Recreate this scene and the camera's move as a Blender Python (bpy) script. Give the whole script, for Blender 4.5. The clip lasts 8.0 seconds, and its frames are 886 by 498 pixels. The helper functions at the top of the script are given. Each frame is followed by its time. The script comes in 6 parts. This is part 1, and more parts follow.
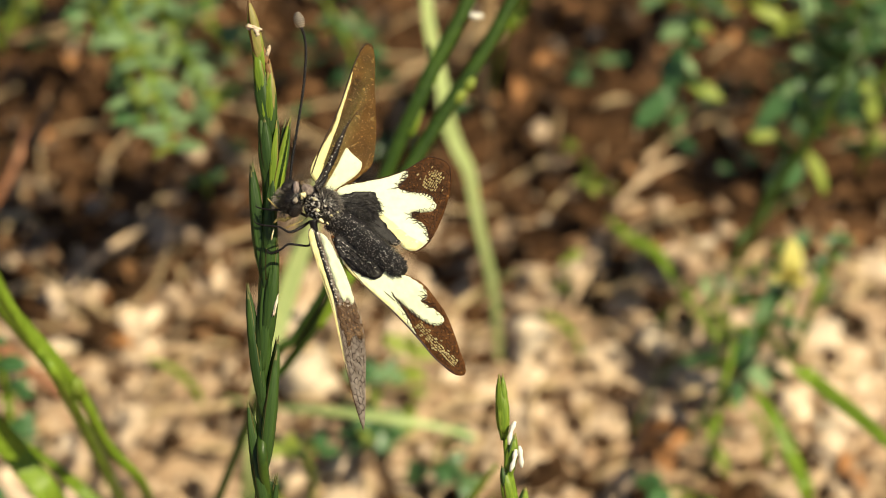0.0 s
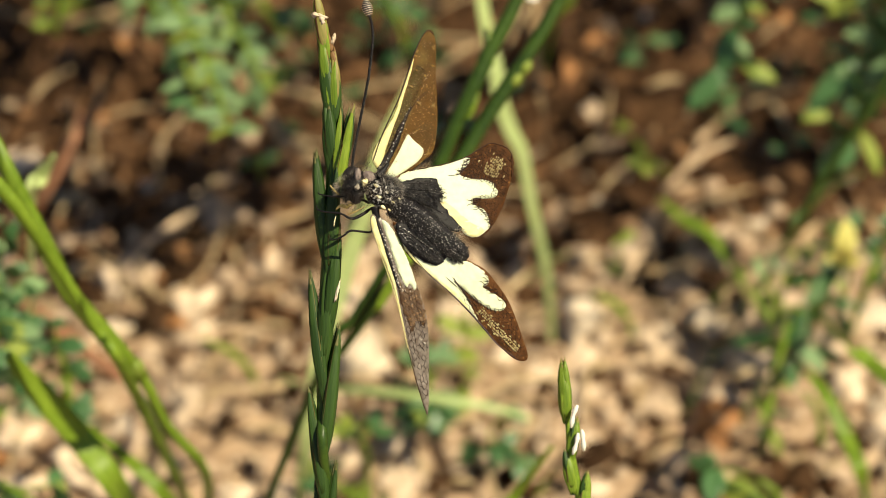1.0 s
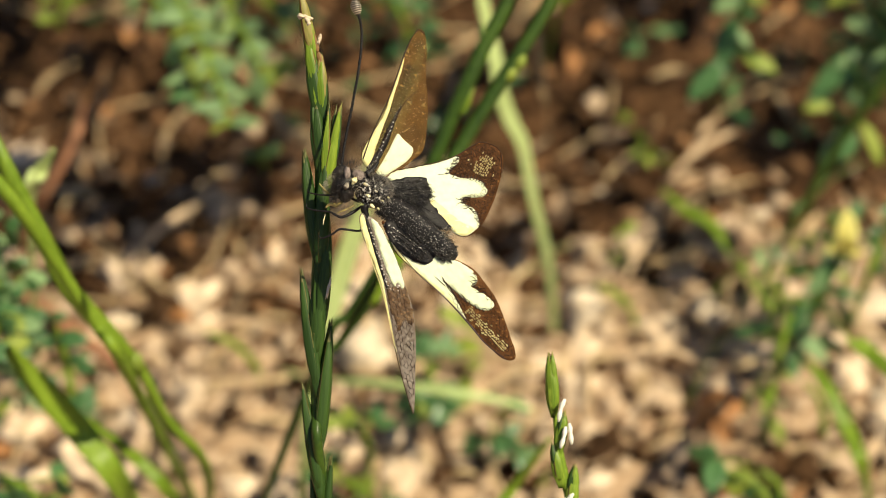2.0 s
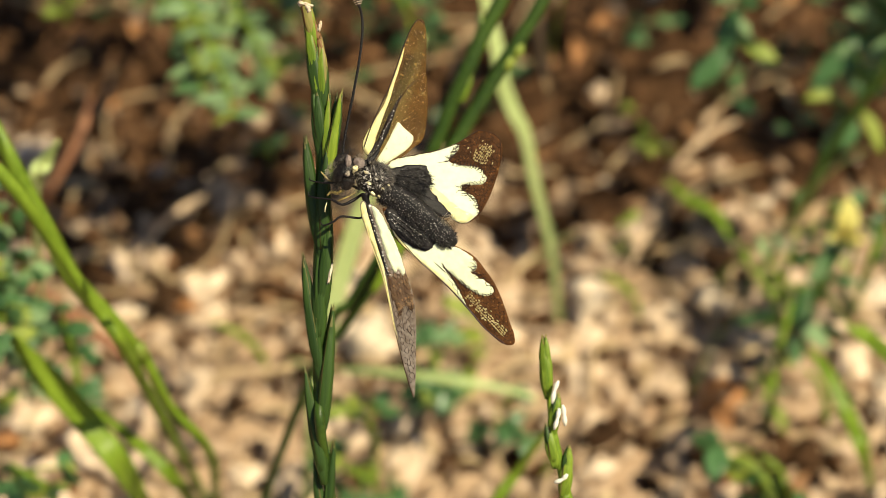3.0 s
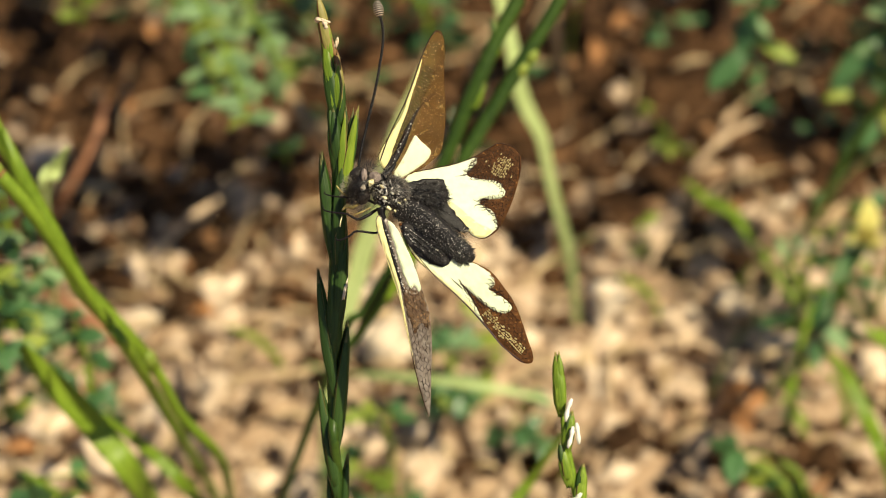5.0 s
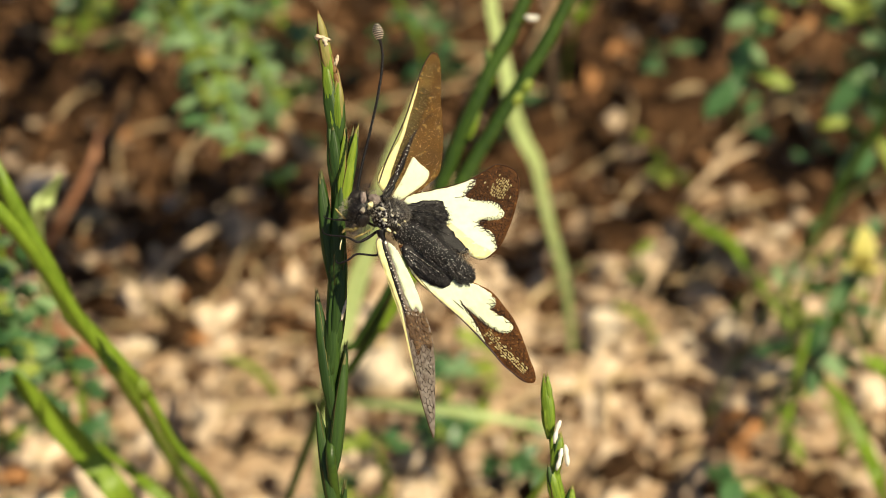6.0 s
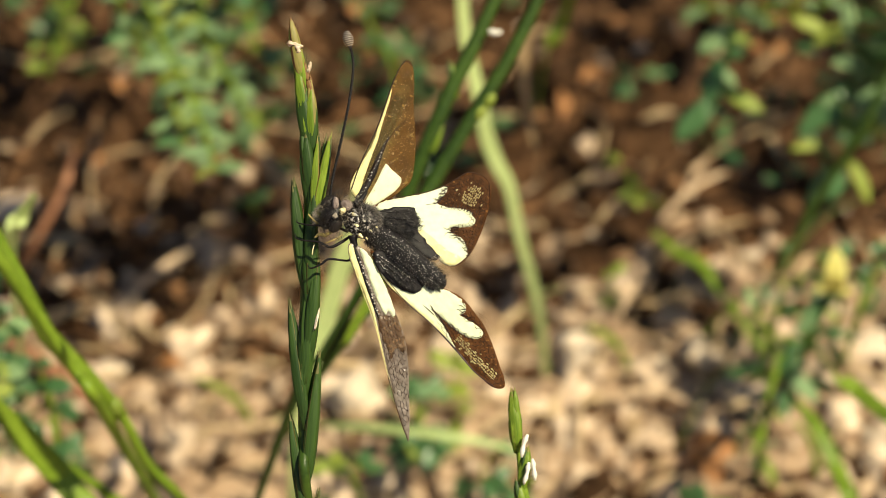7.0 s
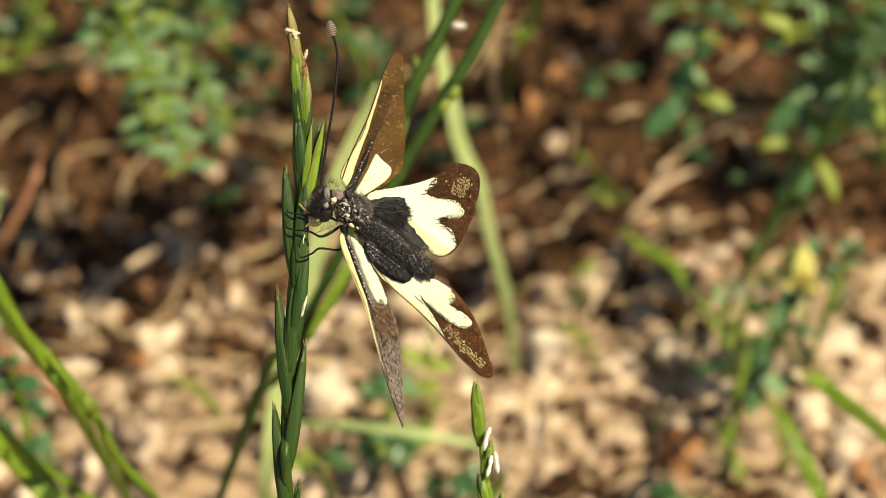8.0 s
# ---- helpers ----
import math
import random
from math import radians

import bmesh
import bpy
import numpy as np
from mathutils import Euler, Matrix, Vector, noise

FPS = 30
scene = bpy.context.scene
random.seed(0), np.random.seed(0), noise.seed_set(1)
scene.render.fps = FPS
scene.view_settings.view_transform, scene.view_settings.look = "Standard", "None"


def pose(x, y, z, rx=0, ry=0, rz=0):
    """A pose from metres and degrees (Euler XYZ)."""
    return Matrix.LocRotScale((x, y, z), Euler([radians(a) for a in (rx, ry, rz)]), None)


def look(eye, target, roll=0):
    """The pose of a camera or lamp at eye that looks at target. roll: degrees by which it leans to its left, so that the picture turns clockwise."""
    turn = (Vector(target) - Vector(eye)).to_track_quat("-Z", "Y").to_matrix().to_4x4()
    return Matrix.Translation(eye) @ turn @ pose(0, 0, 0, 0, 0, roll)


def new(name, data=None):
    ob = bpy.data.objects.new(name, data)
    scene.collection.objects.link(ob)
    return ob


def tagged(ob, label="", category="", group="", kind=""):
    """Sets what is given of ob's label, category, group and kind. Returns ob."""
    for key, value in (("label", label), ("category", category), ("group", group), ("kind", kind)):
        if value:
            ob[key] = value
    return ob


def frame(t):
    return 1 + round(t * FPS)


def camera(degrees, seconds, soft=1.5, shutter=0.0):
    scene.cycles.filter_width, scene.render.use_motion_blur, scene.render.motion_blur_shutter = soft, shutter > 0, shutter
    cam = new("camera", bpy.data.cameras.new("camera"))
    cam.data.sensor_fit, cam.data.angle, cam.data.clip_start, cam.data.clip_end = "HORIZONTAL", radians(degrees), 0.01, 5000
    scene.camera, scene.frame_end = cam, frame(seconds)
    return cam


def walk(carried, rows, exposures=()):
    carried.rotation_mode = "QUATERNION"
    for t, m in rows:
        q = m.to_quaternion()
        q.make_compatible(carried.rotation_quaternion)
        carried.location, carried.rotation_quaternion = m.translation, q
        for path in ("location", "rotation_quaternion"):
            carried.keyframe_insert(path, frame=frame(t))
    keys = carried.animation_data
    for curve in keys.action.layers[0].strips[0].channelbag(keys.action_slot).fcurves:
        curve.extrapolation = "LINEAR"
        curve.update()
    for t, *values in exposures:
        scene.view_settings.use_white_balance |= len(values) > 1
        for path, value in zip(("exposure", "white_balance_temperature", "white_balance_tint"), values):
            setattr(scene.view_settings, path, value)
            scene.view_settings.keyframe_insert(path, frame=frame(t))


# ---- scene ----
cam = camera(24.0, 8.0, soft=0.9)
# a macro lens: the insect is sharp, the soil a hand's width behind it is not
cam.data.dof.use_dof = True
cam.data.dof.focus_distance = 0.306
cam.data.dof.aperture_fstop = 16.8
cam.data.dof.aperture_blades = 0
walk(cam, [
    (0, pose(-0.006, 0.00277, 0.39862, 49.55, -1.418, -0.113)),
    (0.5, pose(-0.00988, 0.00252, 0.40059, 49.126, -1.216, 0.014)),
    (1, pose(-0.00857, 0.00166, 0.40039, 48.952, -0.56, 0.724)),
    (2.5, pose(-0.00352, 0.00063, 0.40258, 48.581, 0.033, 0.898)),
    (3, pose(-0.00251, -0.00205, 0.40341, 48.472, 0.341, 0.988)),
    (3.5, pose(-0.00361, -0.00355, 0.40496, 47.918, 0.567, 1.102)),
    (4, pose(-0.00359, -0.00323, 0.40621, 47.836, 0.841, 1.287)),
    (4.5, pose(-0.00083, 0.00074, 0.40446, 48.082, 1.066, 1.46)),
    (6, pose(0.00187, 0.00316, 0.40109, 49.158, 1.114, 1.367)),
    (6.5, pose(0.00123, 0.00177, 0.40088, 49.898, 0.667, 0.853)),
    (7, pose(0.00157, 0.00072, 0.4, 50.024, 0.621, 0.77)),
    (7.5, pose(0.00319, 0.00139, 0.40197, 49.789, 0.385, 0.522)),
    (8, pose(0, 0, 0.4, 50, 0, 0)),
], exposures=[(0.0, 0.60), (8.0, 0.60)])

# ---- daylight: a high sun from the side ----
SUN_ELEVATION, SUN_AZIMUTH = 58.0, 115.0      # azimuth from +y towards +x
world = bpy.data.worlds.new("sky")
scene.world = world
world.use_nodes = True
sky = world.node_tree.nodes.new("ShaderNodeTexSky")
sky.sky_type, sky.sun_disc = "NISHITA", False
sky.sun_elevation, sky.sun_rotation = radians(SUN_ELEVATION), radians(SUN_AZIMUTH)
background = world.node_tree.nodes["Background"]
world.node_tree.links.new(sky.outputs[0], background.inputs[0])
background.inputs[1].default_value = 0.05
sun = new("sun", bpy.data.lights.new("sun", "SUN"))
sun.data.energy, sun.data.angle, sun.data.color = 5.0, radians(0.53), (1.0, 0.88, 0.61)
toward = Vector((math.cos(radians(SUN_ELEVATION)) * math.sin(radians(SUN_AZIMUTH)),
                 math.cos(radians(SUN_ELEVATION)) * math.cos(radians(SUN_AZIMUTH)), math.sin(radians(SUN_ELEVATION))))
sun.matrix_world = look(toward * 5, (0, 0, 0))

MM = 0.001
rng = random.Random(7)


# ---- materials ----
def surface(name, low, high, grain=2.0, rough=0.6, bump=0.2, through_light=0.0, clear=0.0, spots=None, spec=0.4, by_piece=0.25, stretch=(1, 1, 1), relief=None):
    """Two colours mixed by grain (mm) and a coarser blotch, varied from piece to piece. through_light: share of light let through; clear: share seen through."""
    m = bpy.data.materials.new(name)
    m.use_nodes = True
    nt = m.node_tree
    n, l = nt.nodes, nt.links
    bsdf, out = n["Principled BSDF"], n["Material Output"]
    tc, mp = n.new("ShaderNodeTexCoord"), n.new("ShaderNodeMapping")
    mp.inputs["Scale"].default_value = stretch
    l.new(tc.outputs["Object"], mp.inputs["Vector"])
    fine, coarse = n.new("ShaderNodeTexNoise"), n.new("ShaderNodeTexNoise")
    for tex, size, detail in ((fine, grain, 4.0), (coarse, grain * 6, 2.0)):
        tex.inputs["Scale"].default_value = 1000.0 / size
        tex.inputs["Detail"].default_value = detail
        l.new(mp.outputs[0], tex.inputs["Vector"])
    both = n.new("ShaderNodeMath")
    both.operation = "ADD"
    l.new(fine.outputs[0], both.inputs[0])
    l.new(coarse.outputs[0], both.inputs[1])
    info, geo = n.new("ShaderNodeObjectInfo"), n.new("ShaderNodeNewGeometry")
    rand = n.new("ShaderNodeMath")
    rand.operation = "ADD"
    l.new(info.outputs["Random"], rand.inputs[0])
    l.new(geo.outputs["Random Per Island"], rand.inputs[1])
    spread = n.new("ShaderNodeMath")
    spread.operation = "MULTIPLY_ADD"
    spread.inputs[1].default_value = by_piece
    l.new(rand.outputs[0], spread.inputs[0])
    l.new(both.outputs[0], spread.inputs[2])
    ramp = n.new("ShaderNodeMapRange")
    ramp.inputs["From Min"].default_value = 0.72 + by_piece * 0.45
    ramp.inputs["From Max"].default_value = 1.28 + by_piece * 1.4
    l.new(spread.outputs[0], ramp.inputs["Value"])
    mix = n.new("ShaderNodeMix")
    mix.data_type = "RGBA"
    mix.inputs["A"].default_value, mix.inputs["B"].default_value = (*low, 1), (*high, 1)
    l.new(ramp.outputs[0], mix.inputs["Factor"])
    colour = mix.outputs["Result"]
    if spots:
        size, share, tone = spots
        vor = n.new("ShaderNodeTexNoise")
        vor.inputs["Scale"].default_value = 1000.0 / size
        vor.inputs["Detail"].default_value = 1.0
        l.new(mp.outputs[0], vor.inputs["Vector"])
        cut = n.new("ShaderNodeMapRange")
        cut.inputs["From Min"].default_value, cut.inputs["From Max"].default_value = 0.62 - share, 0.68 - share
        l.new(vor.outputs[0], cut.inputs["Value"])
        over = n.new("ShaderNodeMix")
        over.data_type = "RGBA"
        over.inputs["B"].default_value = (*tone, 1)
        l.new(colour, over.inputs["A"])
        l.new(cut.outputs[0], over.inputs["Factor"])
        colour = over.outputs["Result"]
    l.new(colour, bsdf.inputs["Base Color"])
    bsdf.inputs["Roughness"].default_value = rough
    bsdf.inputs["Specular IOR Level"].default_value = spec
    if bump:
        bp = n.new("ShaderNodeBump")
        bp.inputs["Strength"].default_value = bump
        bp.inputs["Distance"].default_value = (relief or grain) * MM * 0.4
        l.new(fine.outputs[0], bp.inputs["Height"])
        l.new(bp.outputs[0], bsdf.inputs["Normal"])
    end = bsdf.outputs[0]
    if through_light:
        tr, ms = n.new("ShaderNodeBsdfTranslucent"), n.new("ShaderNodeMixShader")
        l.new(colour, tr.inputs[0])
        ms.inputs[0].default_value = through_light
        l.new(end, ms.inputs[1])
        l.new(tr.outputs[0], ms.inputs[2])
        end = ms.outputs[0]
    if clear:
        tp, ms = n.new("ShaderNodeBsdfTransparent"), n.new("ShaderNodeMixShader")
        ms.inputs[0].default_value = clear
        l.new(end, ms.inputs[1])
        l.new(tp.outputs[0], ms.inputs[2])
        end = ms.outputs[0]
    l.new(end, out.inputs["Surface"])
    return m


SOIL = surface("dry_soil", (0.20, 0.125, 0.07), (0.46, 0.33, 0.22), grain=5.0, rough=0.95, bump=1.0, spec=0.1, spots=(30.0, 0.06, (0.08, 0.042, 0.02)))
CLOD = surface("clay_clod", (0.27, 0.175, 0.108), (0.80, 0.64, 0.475), grain=3.0, rough=0.95, bump=0.9, spec=0.1, by_piece=0.6)
# humus, its colour taken darker to carry the shade under the plants
SHADE_HUMUS = surface("shade_darkened_humus_crumb", (0.008, 0.005, 0.0025), (0.10, 0.050, 0.023), grain=3.0, rough=0.95, bump=0.9, spec=0.1, by_piece=0.7)
LITTER = surface("leaf_litter", (0.018, 0.008, 0.003), (0.34, 0.17, 0.07), grain=3.0, rough=0.8, bump=0.4, through_light=0.15, by_piece=0.5)
PALE_STONE = surface("pale_stone", (0.40, 0.31, 0.22), (0.68, 0.57, 0.44), grain=3.0, rough=0.85, bump=0.4)
CHAFF = surface("tan_dead_leaf", (0.27, 0.16, 0.085), (0.74, 0.56, 0.37), grain=2.0, rough=0.75, bump=0.4, through_light=0.2, by_piece=0.6)
DEAD = surface("orange_brown_dead_leaf", (0.20, 0.085, 0.03), (0.60, 0.29, 0.11), grain=2.5, rough=0.7, bump=0.4, through_light=0.3, by_piece=0.5)
STRAW = surface("dry_straw", (0.22, 0.13, 0.06), (0.56, 0.42, 0.24), grain=1.5, rough=0.7, bump=0.3, through_light=0.15, by_piece=0.5)
RED_STRAW = surface("reddish_dry_stem", (0.17, 0.068, 0.03), (0.37, 0.175, 0.09), grain=1.5, rough=0.6, bump=0.3)
BLADE = surface("green_blade", (0.115, 0.20, 0.010), (0.275, 0.40, 0.036), grain=0.8, rough=0.45, bump=0.25, through_light=0.4, stretch=(1, 1, 0.25))
DARK_BLADE = surface("deep_green_blade", (0.018, 0.045, 0.005), (0.064, 0.122, 0.014), grain=0.8, rough=0.4, bump=0.25, through_light=0.3, stretch=(1, 1, 0.25))
PALE_BLADE = surface("pale_green_blade", (0.37, 0.48, 0.17), (0.60, 0.69, 0.32), grain=1.2, rough=0.5, bump=0.25, through_light=0.4, stretch=(1, 1, 0.25))
LEAF = surface("blue_green_leaf", (0.022, 0.075, 0.022), (0.11, 0.23, 0.085), grain=90.0, relief=1.0, rough=0.32, bump=0.2, through_light=0.3, by_piece=0.5)
GREY_LEAF = surface("grey_green_leaf", (0.10, 0.20, 0.085), (0.27, 0.40, 0.175), grain=90.0, relief=1.0, rough=0.6, bump=0.2, through_light=0.35, by_piece=0.5)
LIME_LEAF = surface("yellow_green_leaf", (0.16, 0.24, 0.03), (0.36, 0.42, 0.07), grain=90.0, relief=1.0, rough=0.5, bump=0.2, through_light=0.4, by_piece=0.5)
PETAL = surface("yellow_petal", (0.84, 0.78, 0.20), (0.90, 0.86, 0.40), grain=120.0, relief=0.5, rough=0.6, bump=0.1, through_light=0.4)
LEMMA = surface("green_spikelet", (0.013, 0.038, 0.006), (0.048, 0.100, 0.014), grain=22.0, relief=0.5, rough=0.5, bump=0.35, through_light=0.22, stretch=(1, 0.07, 1), by_piece=0.35)
LEMMA_LIGHT = surface("light_green_spikelet", (0.10, 0.19, 0.012), (0.34, 0.46, 0.05), grain=22.0, relief=0.5, rough=0.42, bump=0.35, through_light=0.4, stretch=(1, 0.07, 1), by_piece=0.3)
LEMMA_EDGE = surface("pale_husk_margin", (0.07, 0.085, 0.02), (0.22, 0.20, 0.07), grain=40.0, relief=0.4, rough=0.5, bump=0.2, through_light=0.4)
LEMMA_TIP = surface("straw_yellow_spikelet_tip", (0.20, 0.20, 0.04), (0.42, 0.33, 0.11), grain=22.0, relief=0.5, rough=0.5, bump=0.35, through_light=0.35, stretch=(1, 0.1, 1))
DRY_HUSK = surface("bleached_dry_husk", (0.55, 0.40, 0.25), (0.85, 0.78, 0.66), grain=40.0, relief=0.4, rough=0.7, bump=0.3, through_light=0.2)
RUST = surface("rust_brown_husk", (0.13, 0.06, 0.02), (0.29, 0.16, 0.06), grain=0.4, rough=0.6, bump=0.3, through_light=0.2)
ANTHER = surface("white_anther", (0.70, 0.68, 0.58), (0.88, 0.87, 0.80), grain=0.4, rough=0.6, bump=0.2, through_light=0.2)
YELLOW = surface("cream_yellow_wing", (0.78, 0.71, 0.30), (0.84, 0.80, 0.46), grain=0.9, rough=0.5, bump=0.12, through_light=0.35, by_piece=0.1)
WINDOW = surface("pale_yellow_window", (0.44, 0.34, 0.13), (0.76, 0.67, 0.38), grain=0.5, rough=0.35, bump=0.3, through_light=0.4, clear=0.1)
IVORY = surface("ivory_wing", (0.77, 0.82, 0.55), (0.83, 0.88, 0.69), grain=0.9, rough=0.5, bump=0.12, through_light=0.35, by_piece=0.1)
BROWN = surface("red_brown_membrane", (0.022, 0.009, 0.003), (0.15, 0.062, 0.021), grain=0.45, rough=0.6, bump=0.3, through_light=0.35, clear=0.06, spec=0.08, spots=(0.40, -0.03, (0.27, 0.13, 0.04)))
SMOKY = surface("smoky_golden_brown_membrane", (0.035, 0.017, 0.005), (0.24, 0.125, 0.032), grain=0.45, rough=0.6, bump=0.3, through_light=0.4, clear=0.36, spec=0.08, spots=(0.9, -0.01, (0.30, 0.20, 0.07)))
AMBER = surface("amber_membrane", (0.14, 0.075, 0.035), (0.44, 0.30, 0.17), grain=0.6, rough=0.25, bump=0.5, through_light=0.4, clear=0.3, spec=0.5)
# brown membrane; the grey in its colour stands for reflected sky
GLASSY = surface("sky_sheen_grey_brown_membrane", (0.12, 0.085, 0.06), (0.38, 0.33, 0.29), grain=0.7, rough=0.18, bump=0.7, through_light=0.3, clear=0.18, spec=0.7)
BLACK = surface("black_chitin", (0.004, 0.0035, 0.004), (0.018, 0.015, 0.016), grain=0.16, rough=0.42, bump=1.0, spec=0.28)
BLACK_WING = surface("black_wing_skin", (0.004, 0.0032, 0.004), (0.012, 0.010, 0.011), grain=0.25, rough=0.45, bump=1.0, spec=0.18)
HAIR_GLOSS = surface("glossy_black_hair", (0.005, 0.004, 0.005), (0.038, 0.035, 0.037), grain=0.4, rough=0.22, bump=0.3, spec=0.7, by_piece=0.8)
VEIN = surface("dark_vein", (0.008, 0.004, 0.003), (0.03, 0.013, 0.007), grain=0.3, rough=0.4, bump=0.2, spec=0.2)
COSTA = surface("glossy_violet_brown_vein", (0.02, 0.012, 0.012), (0.08, 0.05, 0.05), grain=0.3, rough=0.22, bump=0.5, spec=0.7)
VEIN_BROWN = surface("dark_red_brown_vein", (0.010, 0.004, 0.002), (0.045, 0.017, 0.007), grain=0.3, rough=0.5, bump=0.2, spec=0.15)
FUR_DARK = surface("dark_hair", (0.008, 0.006, 0.005), (0.03, 0.024, 0.02), grain=0.5, rough=0.5, bump=0, spec=0.5)
FUR_PALE = surface("pale_hair", (0.24, 0.20, 0.16), (0.62, 0.56, 0.46), grain=0.5, rough=0.5, bump=0, through_light=0.3)
SILVER_HAIR = surface("silvery_hair", (0.20, 0.175, 0.16), (0.72, 0.68, 0.63), grain=0.5, rough=0.4, bump=0, through_light=0.25, by_piece=0.8)
# two pale tones that paint glints on the body and wings
GLINT_DIM = surface("dull_grey_glint", (0.05, 0.043, 0.04), (0.48, 0.45, 0.43), grain=0.3, rough=0.35, bump=0.3, by_piece=0.8)
GLINT = surface("silvery_glint", (0.20, 0.18, 0.17), (0.78, 0.76, 0.72), grain=0.3, rough=0.4, bump=0.3, by_piece=0.7)
EYE = surface("grey_brown_eye", (0.12, 0.09, 0.08), (0.33, 0.265, 0.24), grain=0.8, rough=0.6, bump=0.15, spec=0.25)
EYE_DARK = surface("black_eye", (0.006, 0.005, 0.005), (0.03, 0.022, 0.02), grain=0.6, rough=0.6, bump=0.1, spec=0.3)
SPOT = surface("yellow_body_spot", (0.60, 0.52, 0.24), (0.85, 0.78, 0.52), grain=0.4, rough=0.5, bump=0.2)
LEG_PALE = surface("amber_leg", (0.24, 0.16, 0.04), (0.52, 0.42, 0.15), grain=0.5, rough=0.35, bump=0.2, through_light=0.2)


# ---- building blocks ----
def part(name, data, material, parent=None, label=""):
    """One mesh object from (vertices, faces), under a thing or a part."""
    verts, faces = data
    me = bpy.data.meshes.new(name)
    me.from_pydata([tuple(v) for v in verts], [], faces)
    me.shade_smooth()
    me.materials.append(material)
    ob = new(name, me)
    ob.parent = parent
    return tagged(ob, label)


def skin(name, data, material, parent, label=""):
    """A thin sheet: its rim keeps a sharp edge."""
    ob = part(name, data, material, parent, label)
    for poly in ob.data.polygons:
        poly.use_smooth = len(poly.vertices) == 3
    return ob


def share(name, me, m, parent, label=""):
    """Another object on the same mesh, at the pose m in its parent's space."""
    ob = new(name, me)
    ob.parent = parent
    ob.matrix_basis = m
    return tagged(ob, label)


def thing(name, label, category, m=None, group=""):
    ob = new(name)
    ob.empty_display_size = 0.005
    if m is not None:
        ob.matrix_basis = m
    return tagged(ob, label, category, group)


def joined(pieces):
    verts, faces = [], []
    for v, f in pieces:
        k = len(verts)
        verts += list(v)
        faces += [tuple(i + k for i in face) for face in f]
    return verts, faces


def smooth_line(points, n):
    """n points on a Catmull-Rom curve through the given ones."""
    p = [Vector(q) for q in points]
    p = [2 * p[0] - p[1]] + p + [2 * p[-1] - p[-2]]
    out = []
    for i in range(n):
        s = i / (n - 1) * (len(p) - 3)
        k = min(int(s), len(p) - 4)
        t = s - k
        a, b, c, d = p[k:k + 4]
        out.append(0.5 * (2 * b + (c - a) * t + (2 * a - 5 * b + 4 * c - d) * t * t + (3 * b - a - 3 * c + d) * t ** 3))
    return out


def smooth_loop(points, per=5):
    p, out = [Vector(q) for q in points], []
    for k in range(len(p)):
        a, b, c, d = p[k - 1], p[k], p[(k + 1) % len(p)], p[(k + 2) % len(p)]
        for i in range(per):
            t = i / per
            out.append(0.5 * (2 * b + (c - a) * t + (2 * a - 5 * b + 4 * c - d) * t * t + (3 * b - a - 3 * c + d) * t ** 3))
    return out


def tube(points, radii, sides=8, flat=1.0):
    """A round stem along points; radii at its ends and between, evenly spread."""
    n = len(points)
    verts, faces, side = [], [], None
    for i, p in enumerate(points):
        ahead = (points[min(i + 1, n - 1)] - points[max(i - 1, 0)]).normalized()
        if side is None:
            side = ahead.orthogonal().normalized()
        side = (side - ahead * side.dot(ahead)).normalized()
        other = ahead.cross(side)
        s = i / (n - 1) * (len(radii) - 1)
        k = min(int(s), len(radii) - 2)
        r = radii[k] + (radii[k + 1] - radii[k]) * (s - k)
        for j in range(sides):
            a = 2 * math.pi * j / sides
            verts.append(p + side * (r * math.cos(a)) + other * (r * flat * math.sin(a)))
    for i in range(n - 1):
        for j in range(sides):
            a, b = i * sides + j, i * sides + (j + 1) % sides
            faces.append((a, b, b + sides, a + sides))
    faces.append(tuple(range(sides))[::-1])
    faces.append(tuple(range((n - 1) * sides, n * sides)))
    return verts, faces


def blade(points, widths, face, fold=0.25, thick=0.00025, n=28, twist=0.0):
    """A grass blade: a folded strip with thickness along points; face: where its upper side looks."""
    line, verts, faces = smooth_line(points, n), [], []
    for i, p in enumerate(line):
        ahead = (line[min(i + 1, n - 1)] - line[max(i - 1, 0)]).normalized()
        out = Vector(face) - ahead * Vector(face).dot(ahead)
        out = Matrix.Rotation(radians(twist) * i / n, 3, ahead) @ out.normalized()
        side = ahead.cross(out)
        s = i / (n - 1) * (len(widths) - 1)
        k = min(int(s), len(widths) - 2)
        w = (widths[k] + (widths[k + 1] - widths[k]) * (s - k)) / 2
        ring = [(-1, 1), (-0.5, 0.35), (0, 0), (0.5, 0.35), (1, 1)]
        verts += [p + side * (w * u) + out * (w * fold * v) for u, v in ring]
        verts += [p + side * (w * u * 0.98) + out * (w * fold * v - thick) for u, v in ring[::-1]]
    for i in range(n - 1):
        for j in range(10):
            a, b = i * 10 + j, i * 10 + (j + 1) % 10
            faces.append((a, b, b + 10, a + 10))
    faces += [tuple(range(10))[::-1], tuple(range((n - 1) * 10, n * 10))]
    return verts, faces


